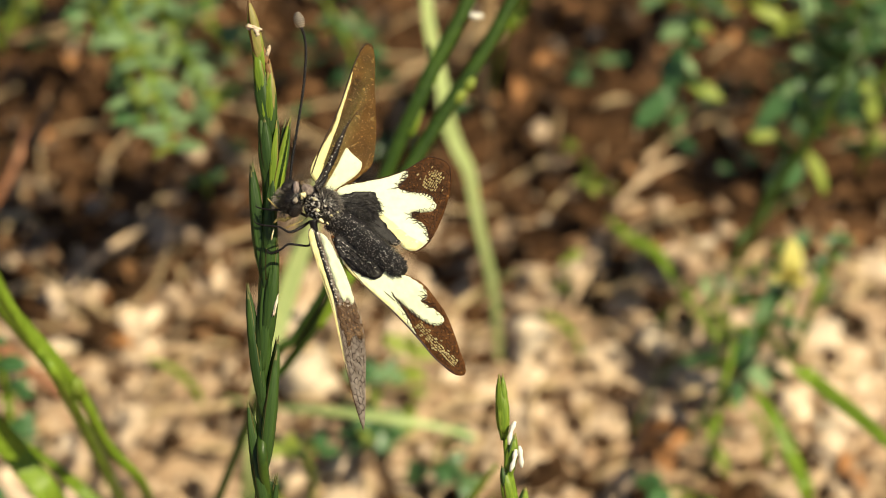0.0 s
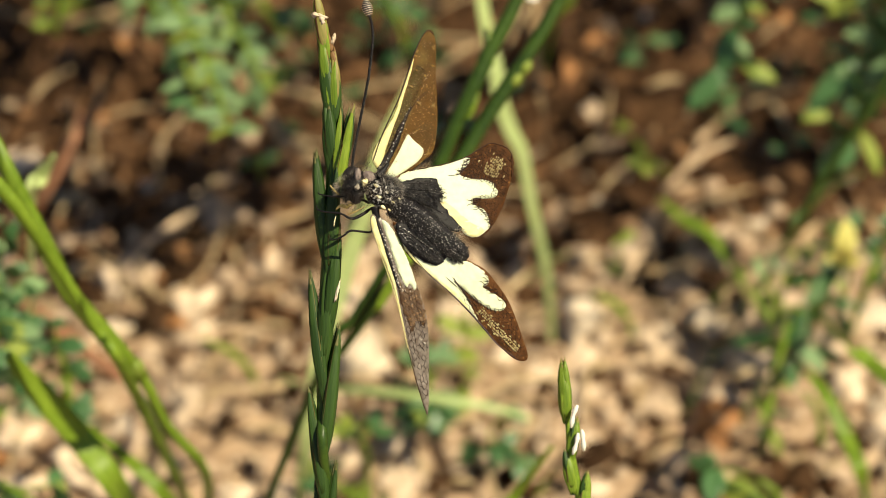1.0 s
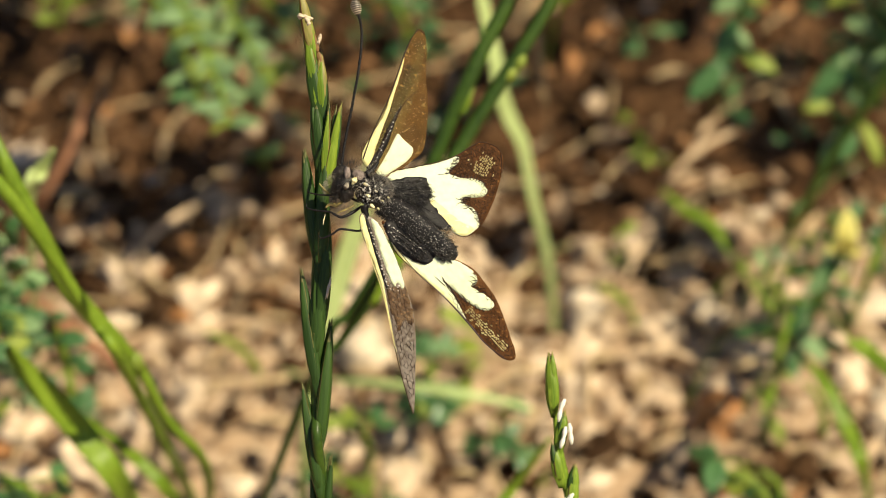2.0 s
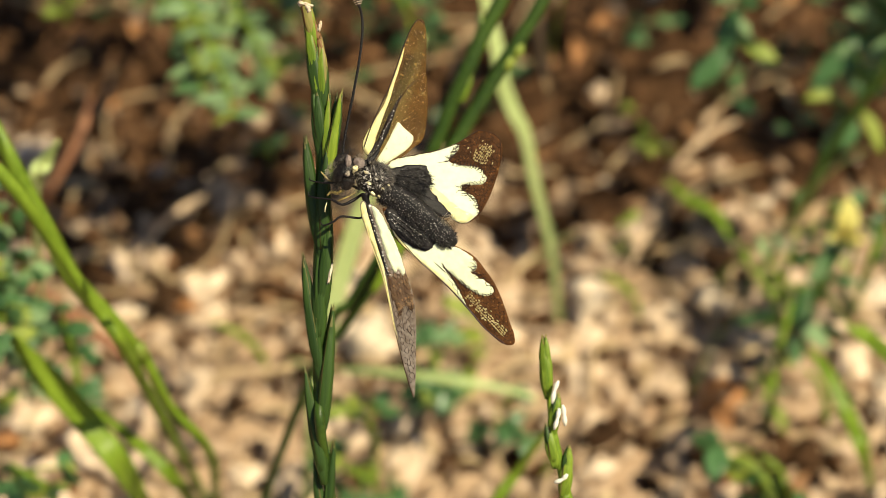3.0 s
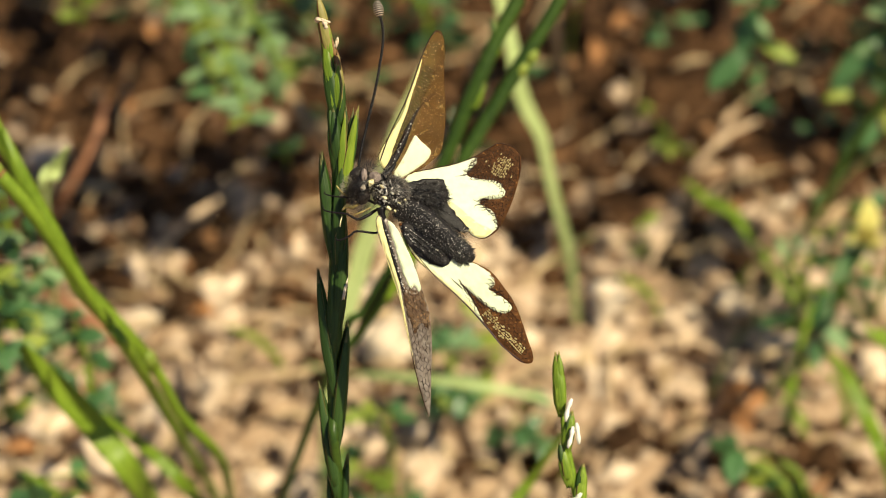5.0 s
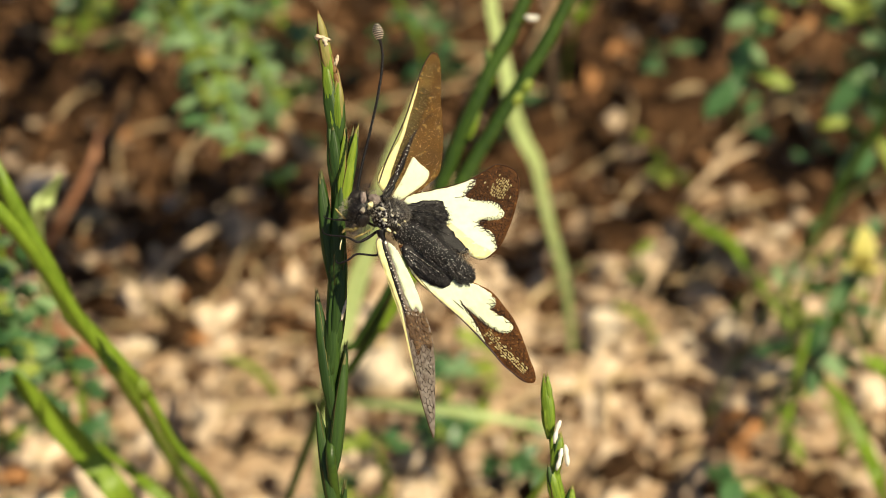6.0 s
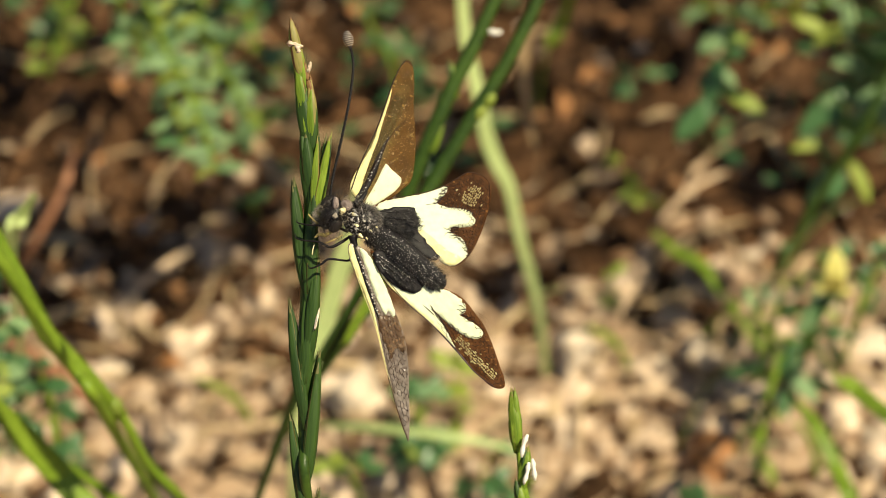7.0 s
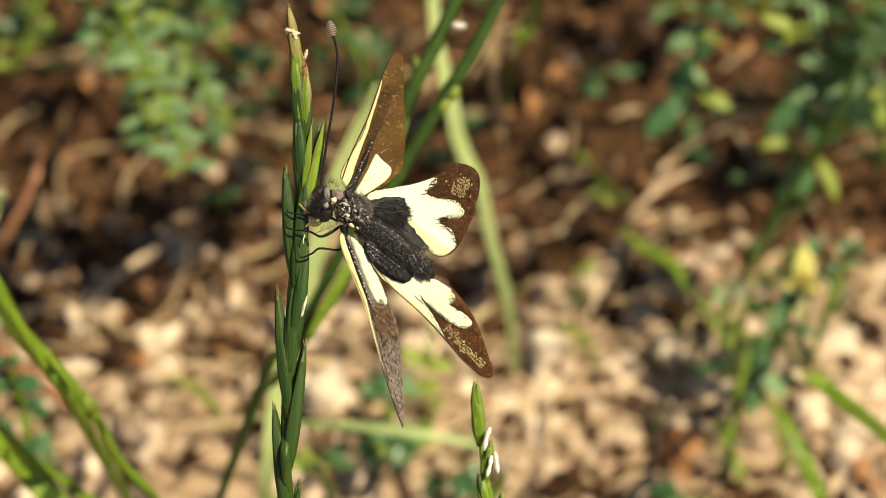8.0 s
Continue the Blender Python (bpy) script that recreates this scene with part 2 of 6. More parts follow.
def ball(centre, axes, turn=None, rings=10, sides=14, rough=0.0, seed=0):
    """A rounded lump with half-axes axes, its outline roughened by noise."""
    verts, faces = [], []
    for i in range(rings + 1):
        lat = math.pi * i / rings
        for j in range(sides):
            lon = 2 * math.pi * j / sides
            d = Vector((math.sin(lat) * math.cos(lon), math.sin(lat) * math.sin(lon), math.cos(lat)))
            k = 1 + rough * noise.noise(d * 1.7 + Vector((seed * 3.1, seed * 1.7, 0)))
            v = Vector((d.x * axes[0] * k, d.y * axes[1] * k, d.z * axes[2] * k))
            verts.append((turn @ v if turn else v) + Vector(centre))
    for i in range(rings):
        for j in range(sides):
            a, b = i * sides + j, i * sides + (j + 1) % sides
            faces.append((a, b, b + sides, a + sides))
    return verts, faces


def strand(root, way, length, radius):
    """A hair: a slender three-sided cone."""
    way = Vector(way).normalized()
    side = way.orthogonal().normalized()
    other = way.cross(side)
    v = [Vector(root) + side * (radius * math.cos(a)) + other * (radius * math.sin(a)) for a in (0, 2.09, 4.19)]
    mid = Vector(root) + way * length * 0.6 + Vector((0, -0.05 * length, 0))
    v += [mid + (q - Vector(root)) * 0.7 for q in v[:3]]
    v.append(Vector(root) + way * length + Vector((0, -0.2 * length, 0)))
    return v, [(0, 1, 4, 3), (1, 2, 5, 4), (2, 0, 3, 5), (3, 4, 6), (4, 5, 6), (5, 3, 6)]


def inside(p, loop):
    hit, k = False, len(loop) - 1
    for i in range(len(loop)):
        a, b = loop[i], loop[k]
        if (a[1] > p[1]) != (b[1] > p[1]) and p[0] < (b[0] - a[0]) * (p[1] - a[1]) / (b[1] - a[1]) + a[0]:
            hit = not hit
        k = i
    return hit


def scaled(data):
    return [Vector(v) * MM for v in data[0]], data[1]


# ---- the ground: one sheet, fine near the plants and reaching the horizon ----
def ground_height(x, y):
    near = 1.0 / (1.0 + ((x / 0.6) ** 2 + ((y - 0.5) / 0.6) ** 2) ** 2)
    p = Vector((x, y, 0))
    z = 0.010 * noise.noise(p * 9) + 0.006 * noise.noise(p * 28 + Vector((4, 1, 0))) + 0.0030 * noise.noise(p * 80) + 0.0014 * noise.noise(p * 210)
    return z * near + 0.02 * noise.noise(p * 0.3) * (1 - near)


def soil_shade_line(x, y):
    """Above 0: bare sunlit clay; below: darker ground, full of litter and of humus whose dark tone partly paints shade.
    """
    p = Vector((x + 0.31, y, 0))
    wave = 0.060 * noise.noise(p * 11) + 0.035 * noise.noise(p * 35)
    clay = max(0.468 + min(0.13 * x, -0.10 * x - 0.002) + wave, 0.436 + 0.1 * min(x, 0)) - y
    dark_patch = 0.03 * (math.hypot((x - 0.088) / 0.06, (y - 0.325) / 0.022) - 1) + 0.3 * wave
    return min(clay, dark_patch)


def build_ground():
    n = 300
    s = [math.sinh(8.2 * (2 * i / n - 1)) / math.sinh(8.2) for i in range(n + 1)]
    verts = [(a * 40.0, 0.48 + b * 40.0, ground_height(a * 40.0, 0.48 + b * 40.0)) for b in s for a in s]
    faces = [(j * (n + 1) + i, j * (n + 1) + i + 1, (j + 1) * (n + 1) + i + 1, (j + 1) * (n + 1) + i) for j in range(n) for i in range(n)]
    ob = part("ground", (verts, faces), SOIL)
    ob.data.materials.append(SHADE_HUMUS)
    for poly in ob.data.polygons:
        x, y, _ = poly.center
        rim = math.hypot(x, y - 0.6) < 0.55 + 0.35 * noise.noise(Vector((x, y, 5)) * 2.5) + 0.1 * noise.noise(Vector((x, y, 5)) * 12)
        # the dark faces paint the shaded zone as well as the humus
        dark = soil_shade_line(x, y) + 0.06 * noise.noise(Vector((x, y, 2)) * 60) + 0.03 * noise.noise(Vector((x, y, 2)) * 150) < 0
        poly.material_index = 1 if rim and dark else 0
    tagged(ob, "dry crumbly brown soil with clods and litter", "ground", kind="structure")


build_ground()


def lump(size, seed):
    k = 0.55 + 0.3 * noise.noise(Vector((seed * 1.3, 0, 0)))
    return ball((0, 0, 0), (size, size * (0.6 + 0.4 * k), size * (0.4 + 0.3 * k)), None, 7, 9, 1.15, seed)


def scatter_clods():
    """Loose crumbs and clods of dry soil, too many to count."""
    pick, pale, dark = random.Random(3), [], []
    for k in range(9400):
        x, y = pick.uniform(-0.26, 0.22), pick.uniform(0.27, 0.80)
        size = 0.0012 + 0.0056 * pick.random() ** 2.4
        bare = soil_shade_line(x, y) + pick.gauss(0, 0.040) > 0 or pick.random() < 0.05
        if soil_shade_line(x, y) < -0.02:
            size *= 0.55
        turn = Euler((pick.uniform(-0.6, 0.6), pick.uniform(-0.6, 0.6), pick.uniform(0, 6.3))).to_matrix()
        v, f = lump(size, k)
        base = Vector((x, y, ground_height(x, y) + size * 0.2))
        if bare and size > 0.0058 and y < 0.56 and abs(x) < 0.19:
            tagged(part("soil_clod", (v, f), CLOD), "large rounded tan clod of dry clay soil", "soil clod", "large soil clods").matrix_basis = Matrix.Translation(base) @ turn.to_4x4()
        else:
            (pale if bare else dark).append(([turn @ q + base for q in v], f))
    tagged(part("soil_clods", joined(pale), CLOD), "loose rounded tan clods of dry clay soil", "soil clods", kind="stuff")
    tagged(part("humus_crumbs", joined(dark), SHADE_HUMUS), "brown crumbs of humus, coloured darker for the shade under the plants", "soil crumbs", kind="stuff")


scatter_clods()


def scatter_litter():
    """Dead leaf scraps and broken straw between the clods."""
    pick, scraps, straws, chaff = random.Random(11), [], [], []
    for k in range(3400):
        x, y = pick.uniform(-0.26, 0.22), pick.uniform(0.33, 0.80)
        if soil_shade_line(x, y) > 0 and pick.random() < 0.72:
            continue
        length, width = pick.uniform(0.003, 0.010), pick.uniform(0.0015, 0.004)
        turn = Euler((pick.uniform(-0.7, 0.7), pick.uniform(-0.7, 0.7), pick.uniform(0, 6.3))).to_matrix()
        line = [Vector((-length / 2, 0, 0)), Vector((0, 0, pick.uniform(-0.2, 0.3) * length)), Vector((length / 2, 0, 0))]
        v, f = blade(line, [0.0006, width, width * 0.8, 0.0004], (0, 0, 1), fold=pick.uniform(-0.6, 0.6), n=6)
        base = Vector((x, y, ground_height(x, y) + 0.0035))
        scraps.append(([turn @ q + base for q in v], f))
    for k in range(2600):
        x, y = pick.uniform(-0.24, 0.2), pick.uniform(0.30, 0.72)
        if soil_shade_line(x, y) < 0.0 and pick.random() < (0.70 if soil_shade_line(x, y) > -0.05 else 0.90):
            continue
        length, width = 0.003 + 0.009 * pick.random() ** 2, pick.uniform(0.0010, 0.0034)
        turn = Euler((pick.uniform(-0.5, 0.5), pick.uniform(-0.5, 0.5), pick.gauss(0.8, 0.8))).to_matrix()
        line = [Vector((-length / 2, 0, 0)), Vector((0, pick.uniform(-0.15, 0.15) * length, pick.uniform(-0.1, 0.2) * length)), Vector((length / 2, 0, 0))]
        v, f = blade(line, [0.0007, width, width * 0.9, 0.0005], (0, 0, 1), fold=pick.uniform(-0.6, 0.6), n=6)
        base = Vector((x, y, ground_height(x, y) + pick.uniform(0.002, 0.006)))
        chaff.append(([turn @ q + base for q in v], f))
    for k in range(640):
        x, y = pick.uniform(-0.24, 0.2), pick.uniform(0.32, 0.72)
        if soil_shade_line(x, y) < -0.01 and pick.random() < 0.88:
            continue
        length, width, a = pick.uniform(0.005, 0.020), pick.uniform(0.0007, 0.0026), pick.gauss(0.7, 0.7)
        d = Vector((math.cos(a), math.sin(a), pick.uniform(-0.1, 0.3))) * length
        mid = Vector((x, y, ground_height(x, y) + 0.005))
        straws.append(blade([mid - d / 2, mid + Vector((0, 0, 0.002)), mid + d / 2], [0.0006, width, width, 0.0005], (0.2, -0.3, 1), fold=pick.uniform(-0.5, 0.5), n=6))
    for k in range(220):
        x, y = pick.uniform(-0.26, 0.22), pick.uniform(0.3, 0.76)
        a, length = pick.uniform(0, 6.3), pick.uniform(0.012, 0.05)
        d = Vector((math.cos(a), math.sin(a), 0)) * length
        line = [Vector((x, y, 0)) - d / 2, Vector((x, y, 0)) + Vector((d.y, -d.x, 0)) * pick.uniform(-0.15, 0.15), Vector((x, y, 0)) + d / 2]
        for q in line:
            q.z = ground_height(q.x, q.y) + pick.uniform(0.003, 0.009)
        straws.append(tube(smooth_line(line, 7), [0.0005, 0.0008, 0.0005], 5))
    tagged(part("leaf_litter", joined(scraps), LITTER), "dark reddish-brown scraps of dead leaves on soil", "leaf litter", kind="stuff")
    tagged(part("dead_leaf_scraps", joined(chaff), CHAFF), "tan broken scraps of dead grass leaf on soil", "leaf litter", kind="stuff")
    tagged(part("straw_litter", joined(straws), STRAW), "broken pieces of straw and dry leaf on soil", "straw", kind="stuff")


scatter_litter()


def stones():
    for place, size, turn in (((-0.0325, 0.414, 0), 0.0085, 0.4), ((0.0292, 0.4295, 0), 0.0080, 1.3), ((0.0514, 0.423, 0), 0.0050, 2.0),
                              ((0.1107, 0.4299, 0), 0.0068, 0.2), ((0.0815, 0.4717, 0), 0.0048, 0.9), ((-0.0855, 0.5707, 0), 0.005, 2.2),
                              ((0.0643, 0.4265, 0), 0.007, 2.6), ((0.1064, 0.3902, 0), 0.0055, 1.1), ((-0.1027, 0.4199, 0), 0.006, 0.5)):
        ob = thing("stone", "pale rounded stone lying on dry soil", "stone", pose(place[0], place[1], ground_height(place[0], place[1]) + size * 0.3, 8, -5, math.degrees(turn)), "stones on the soil")
        part("body", ball((0, 0, 0), (size, size * 0.8, size * 0.6), None, 10, 14, 0.75, turn * 7), PALE_STONE, ob)


stones()


# ---- grasses behind the subject ----
FACE = Vector((0.55, -0.60, 0.60))


def grass_blade(name, label, points, widths, material, face=FACE, fold=0.3, twist=0.0, category="grass", group=""):
    base = Vector(points[-1])
    ob = thing(name, label, category, Matrix.Translation(base), group)
    line = [Vector(p) - base for p in points]
    part("leaf", blade(line, widths, face, fold, 0.0003, 36, twist), material, ob)
    part("sheath", tube(smooth_line([line[-2] * 0.35, Vector((0, 0, 0))], 5), [widths[-1] * 0.35, widths[-1] * 0.5], 8), material, ob)
    return ob


def grass_stalk(name, label, points, radii, material, nodes=(), category="grass stalk"):
    base = Vector(points[-1])
    ob = thing(name, label, category, Matrix.Translation(base))
    line = smooth_line([Vector(p) - base for p in points], 40)
    part("stem", tube(line, radii, 8), material, ob)
    for k in nodes:
        i = int(k * 39)
        part("node", ball(line[i], (radii[0] * 1.15, radii[0] * 1.15, radii[0] * 1.5), None, 8, 10), LIME_LEAF, ob, "swollen yellowish stem node")
        up = line[i - 5] - line[i]
        part("sheath", tube([line[i + 1] + up * 0.05, line[i] + up * 0.5, line[i] + up * 1.1, line[i] + up * 1.6 + Vector((0.0012, 0, 0.001))], [radii[0] * 1.05, radii[0] * 1.2, radii[0] * 1.15, radii[0] * 0.3], 8), BLADE if k > 0.3 else RED_STRAW, ob, "green leaf sheath" if k > 0.3 else "reddish dry sheath")
    return ob


grass_blade("grass_plant", "long pale green arching grass blade with a fold", [(-0.0033, 0.4293, 0.1337), (-0.0026, 0.4257, 0.1216), (-0.0016, 0.4212, 0.1132), (0.0006, 0.4174, 0.1041), (0.0022, 0.4138, 0.0982), (0.0032, 0.4122, 0.0916), (0.0059, 0.4109, 0.0838), (0.009, 0.4096, 0.0777), (0.0109, 0.4088, 0.0674), (0.0127, 0.4089, 0.0581), (0.0156, 0.4104, 0.0443), (0.0177, 0.4122, 0.0309), (0.0195, 0.4169, 0.0101), (0.0207, 0.421, -0.0068)],
            [0.0031, 0.0031, 0.0033, 0.0036, 0.0040, 0.0041, 0.0036, 0.0031, 0.0030, 0.0028, 0.0025, 0.0020, 0.0018], PALE_BLADE, fold=0.25, twist=30)
grass_blade("grass_plant", "broad pale green grass blade standing behind the spike", [(-0.0145, 0.3675, 0.1379), (-0.0178, 0.3665, 0.1289), (-0.0229, 0.3629, 0.1168), (-0.0276, 0.3579, 0.1031), (-0.0324, 0.3519, 0.0882), (-0.0376, 0.3433, 0.0701), (-0.0413, 0.3361, 0.046), (-0.0469, 0.3568, -0.005)],
            [0.0009, 0.0034, 0.0050, 0.0048, 0.0046, 0.0042, 0.0036, 0.003], PALE_BLADE, fold=0.3, twist=25)
grass_blade("grass_plant", "fallen pale grass blade with a browned tip", [(0.012, 0.3638, 0.03), (0.0022, 0.3634, 0.034), (-0.0117, 0.3643, 0.036), (-0.026, 0.3703, 0.032), (-0.039, 0.3814, 0.022), (-0.0545, 0.4062, 0)],
            [0.0008, 0.0018, 0.0023, 0.0024, 0.0023, 0.0020], PALE_BLADE, face=(0.45, -0.45, 0.75), fold=0.1)
grass_blade("grass_plant", "thin olive brown dry grass blade", [(0.0153, 0.471, 0.0902), (0.0136, 0.4695, 0.0728), (0.0151, 0.4687, 0.0562), (0.0174, 0.4706, 0.0429), (0.0205, 0.512, -0.004)],
            [0.0040, 0.0036, 0.0030, 0.0020, 0.001], STRAW, fold=0.3)
grass_blade("grass_plant", "short bright green grass blade", [(0.028, 0.4844, 0.0906), (0.0245, 0.4858, 0.0767), (0.0202, 0.487, 0.0625), (0.0196, 0.5508, -0.004)], [0.001, 0.0045, 0.004, 0.002], BLADE)
grass_blade("grass_plant", "dry straw-coloured grass blade lying on soil", [(-0.0766, 0.521, 0.02), (-0.0682, 0.5118, 0.016), (-0.0588, 0.4972, 0.012), (-0.0487, 0.4952, 0.006)], [0.001, 0.0030, 0.0034, 0.002], STRAW, face=(0, -0.4, 0.9))
grass_blade("grass_plant", "green grass blade slanting over stony soil", [(0.0973, 0.3095, 0.0844), (0.092, 0.3248, 0.0793), (0.0861, 0.3401, 0.0741), (0.0828, 0.3502, 0.0706), (0.0953, 0.4438, -0.004)], [0.0026, 0.0036, 0.0038, 0.0032, 0.002], BLADE, face=(0.15, -0.7, 0.7), fold=0.15)
grass_blade("grass_plant", "green grass blade bending down to the soil", [(0.0754, 0.3613, 0.0527), (0.0798, 0.3498, 0.0546), (0.0843, 0.3395, 0.0501), (0.0873, 0.3301, 0.0467), (0.1001, 0.3636, -0.004)], [0.0010, 0.0030, 0.0038, 0.0036, 0.002], BLADE, face=(0.15, -0.7, 0.7), fold=0.15)
grass_blade("grass_plant", "broad green grass blade leaning over litter", [(0.0501, 0.4518, 0.0283), (0.056, 0.4444, 0.0273), (0.0625, 0.4381, 0.0275), (0.0666, 0.4303, 0.026), (0.0709, 0.4238, 0.0229), (0.0776, 0.4433, -0.0036)], [0.0012, 0.0034, 0.0038, 0.0036, 0.0030, 0.002], BLADE)
grass_blade("grass_plant", "small upright green grass blade on soil", [(0.0732, 0.3922, 0.0117), (0.0748, 0.3843, 0.0102), (0.077, 0.3766, 0.0087), (0.0798, 0.3807, -0.0035)], [0.0010, 0.0026, 0.0030, 0.002], BLADE)
grass_blade("grass_plant", "green grass blade low on the soil", [(0.0123, 0.2872, 0.1004), (0.0057, 0.2877, 0.0863), (-0.0012, 0.2871, 0.071), (-0.0064, 0.3388, -0.004)], [0.0010, 0.0024, 0.0028, 0.002], BLADE)

# a bunch of flowering grass at the side
grass_stalk("grass_stalk", "bright green jointed grass stalk leaning over", [(-0.0976, 0.2978, 0.1932), (-0.0928, 0.294, 0.1812), (-0.089, 0.2906, 0.1698), (-0.0839, 0.2871, 0.1581), (-0.0765, 0.2836, 0.1389), (-0.0669, 0.2831, 0.123), (-0.063, 0.2839, 0.1082), (-0.0576, 0.2916, 0.0863), (-0.0702, 0.3577, -0.006)],
            [0.0015, 0.0014, 0.0012, 0.0011, 0.0010, 0.0011], BLADE, nodes=(0.48, 0.62))
grass_stalk("grass_stalk", "yellow-green grass stalk with a reddish sheath", [(-0.0961, 0.278, 0.1862), (-0.0887, 0.2773, 0.1775), (-0.0829, 0.2763, 0.1687), (-0.078, 0.2773, 0.1545), (-0.0722, 0.2772, 0.1392), (-0.0682, 0.2788, 0.1258), (-0.071, 0.3566, -0.006)],
            [0.0013, 0.0013, 0.0012, 0.0011, 0.0011], BLADE, nodes=(0.22,))
grass_blade("grass_plant", "broad lit green grass blade near the soil", [(-0.0918, 0.2846, 0.1259), (-0.0874, 0.2867, 0.113), (-0.0815, 0.2882, 0.0994), (-0.0741, 0.2871, 0.0829), (-0.0806, 0.3398, -0.004)], [0.0020, 0.0050, 0.0056, 0.0050, 0.003], BLADE, fold=0.2)
grass_blade("grass_plant", "green grass blade near the soil", [(-0.0823, 0.297, 0.0943), (-0.0734, 0.2986, 0.0807), (-0.0665, 0.2999, 0.0668), (-0.0699, 0.3473, -0.004)], [0.001, 0.0026, 0.003, 0.002], BLADE, fold=0.3)
grass_blade("grass_plant", "short upright light green grass leaf", [(-0.0874, 0.3257, 0.1415), (-0.0913, 0.3264, 0.135), (-0.0941, 0.3255, 0.1266), (-0.1239, 0.4126, -0.004)], [0.0008, 0.0036, 0.0030, 0.002], PALE_BLADE)
grass_stalk("dry_stem", "thin reddish dry stem lying over soil", [(-0.1103, 0.4587, 0.05), (-0.1132, 0.4474, 0.045), (-0.1229, 0.4409, 0.03), (-0.1376, 0.4579, -0.002)], [0.0012, 0.0013, 0.0013, 0.0012], RED_STRAW, category="dry stem")
grass_stalk("dry_stem", "thick reddish-brown dry stem on the soil", [(-0.133, 0.4256, 0.014), (-0.1186, 0.4142, 0.014), (-0.1044, 0.404, 0.01), (-0.0945, 0.4003, 0.004)], [0.0015, 0.0020, 0.0020, 0.0015], RED_STRAW, category="dry stem")
for ends in ((((-0.1014, 0.4349, 0.01), (-0.0798, 0.4624, 0.014))), (((-0.0861, 0.457, 0.01), (-0.0757, 0.4699, 0.012))), (((0.0524, 0.473, 0.012), (0.0749, 0.4897, 0.02))),
             (((0.036, 0.4057, 0.008), (0.0601, 0.4024, 0.008))), (((-0.0846, 0.4118, 0.008), (-0.0536, 0.4142, 0.008))), (((0.0406, 0.4355, 0.01), (0.0486, 0.4526, 0.012))), (((0.0618, 0.4876, 0.012), (0.0701, 0.499, 0.016)))):
    a, b = Vector(ends[0]), Vector(ends[1])
    ob = thing("straw", "broad piece of pale dry straw lying on soil", "straw", Matrix.Translation(b))
    part("dry_leaf", blade([a - b, (a - b) / 2 + Vector((0.001, 0.002, 0.003)), Vector((0, 0, 0))], [0.0007, 0.0013, 0.0017, 0.0015, 0.0008], (0.1, -0.4, 0.9), 0.35, 0.0003, 14, 30), CHAFF, ob)


# ---- leafy plants ----
def leaf_mesh(material, width=0.5, name="leaflet"):
    """A leaflet one unit long along +y, cupped along its midrib, with thickness."""
    n, verts, faces = 7, [], []
    for i in range(n):
        t = i / (n - 1)
        w = width * (math.sin(math.pi * min(1, t * 0.93 + 0.07)) ** 0.75) / 2 + 0.004
        arch = -0.18 * t * t
        ring = [(-1, 0.25), (-0.5, 0.08), (0, 0), (0.5, 0.08), (1, 0.25)]
        verts += [(w * u, t, arch + w * v) for u, v in ring]
        verts += [(w * u * 0.97, t, arch + w * v - 0.02) for u, v in ring[::-1]]
    for i in range(n - 1):
        for j in range(10):
            a, b = i * 10 + j, i * 10 + (j + 1) % 10
            faces.append((a, b, b + 10, a + 10))
    faces += [tuple(range(10))[::-1], tuple(range((n - 1) * 10, n * 10))]
    me = bpy.data.meshes.new(name)
    me.from_pydata(verts, [], faces)
    me.shade_smooth()
    me.materials.append(material)
    return me


OVAL = {m.name: leaf_mesh(m, 0.62) for m in (LEAF, GREY_LEAF, LIME_LEAF)}
HALF = {m.name: leaf_mesh(m, 0.48) for m in (LEAF, GREY_LEAF, LIME_LEAF)}
NARROW = {m.name: leaf_mesh(m, 0.36) for m in (LEAF, GREY_LEAF, LIME_LEAF)}


def leaf_pose(at, way, size, up):
    y = Vector(way).normalized()
    x = y.cross(Vector(up)).normalized()
    z = x.cross(y)
    m = Matrix((x, y, z)).transposed().to_4x4()
    return Matrix.Translation(at) @ m @ Matrix.Scale(size, 4)


def trefoil_plant(label, points, leaf_material, size, count, seed, radius=0.0009, stem_material=None, second=None, spread=1.0, reach=1.0, form=None):
    """A stem with three-part leaves on short stalks, as clovers and medicks bear them."""
    pick = random.Random(seed)
    base = Vector(points[-1])
    ob = thing("leafy_plant", label, "plant", Matrix.Translation(base), "leafy plants")
    line = smooth_line([Vector(p) - base for p in points], 30)
    part("stem", tube(line, [radius * 0.6, radius, radius * 1.1], 6), stem_material or BLADE, ob)
    for k in range(count):
        p = line[int((k + pick.random() * 0.7) / count * 28 * reach)]
        way = Vector((pick.uniform(-1, 1), pick.uniform(-1, 0.5), pick.uniform(-0.1, 0.9))).normalized()
        tip = p + way * size * pick.uniform(0.5, 1.3) * spread
        part("leaf_stalk", tube([p, (p + tip) / 2 + Vector((0, 0, size * 0.08)), tip], [radius * 0.45, radius * 0.35], 5), stem_material or BLADE, ob)
        side = way.cross(Vector((0, 0, 1))).normalized()
        for turn in (-1.0, 0.0, 1.0):
            d = way * (0.5 if turn else 1.0) + side * turn + Vector((0, 0, pick.uniform(-0.5, 0.15)))
            use = second if second and pick.random() < 0.3 else leaf_material
            up = (pick.uniform(-0.7, -0.2), -0.7, pick.uniform(-0.1, 0.4)) if pick.random() < 0.4 else (pick.uniform(-0.5, 0.5), -0.5, 1)
            share("leaflet", (form or OVAL)[use.name], leaf_pose(tip, d, size * pick.uniform(0.6, 1.2), up), ob)
    return ob


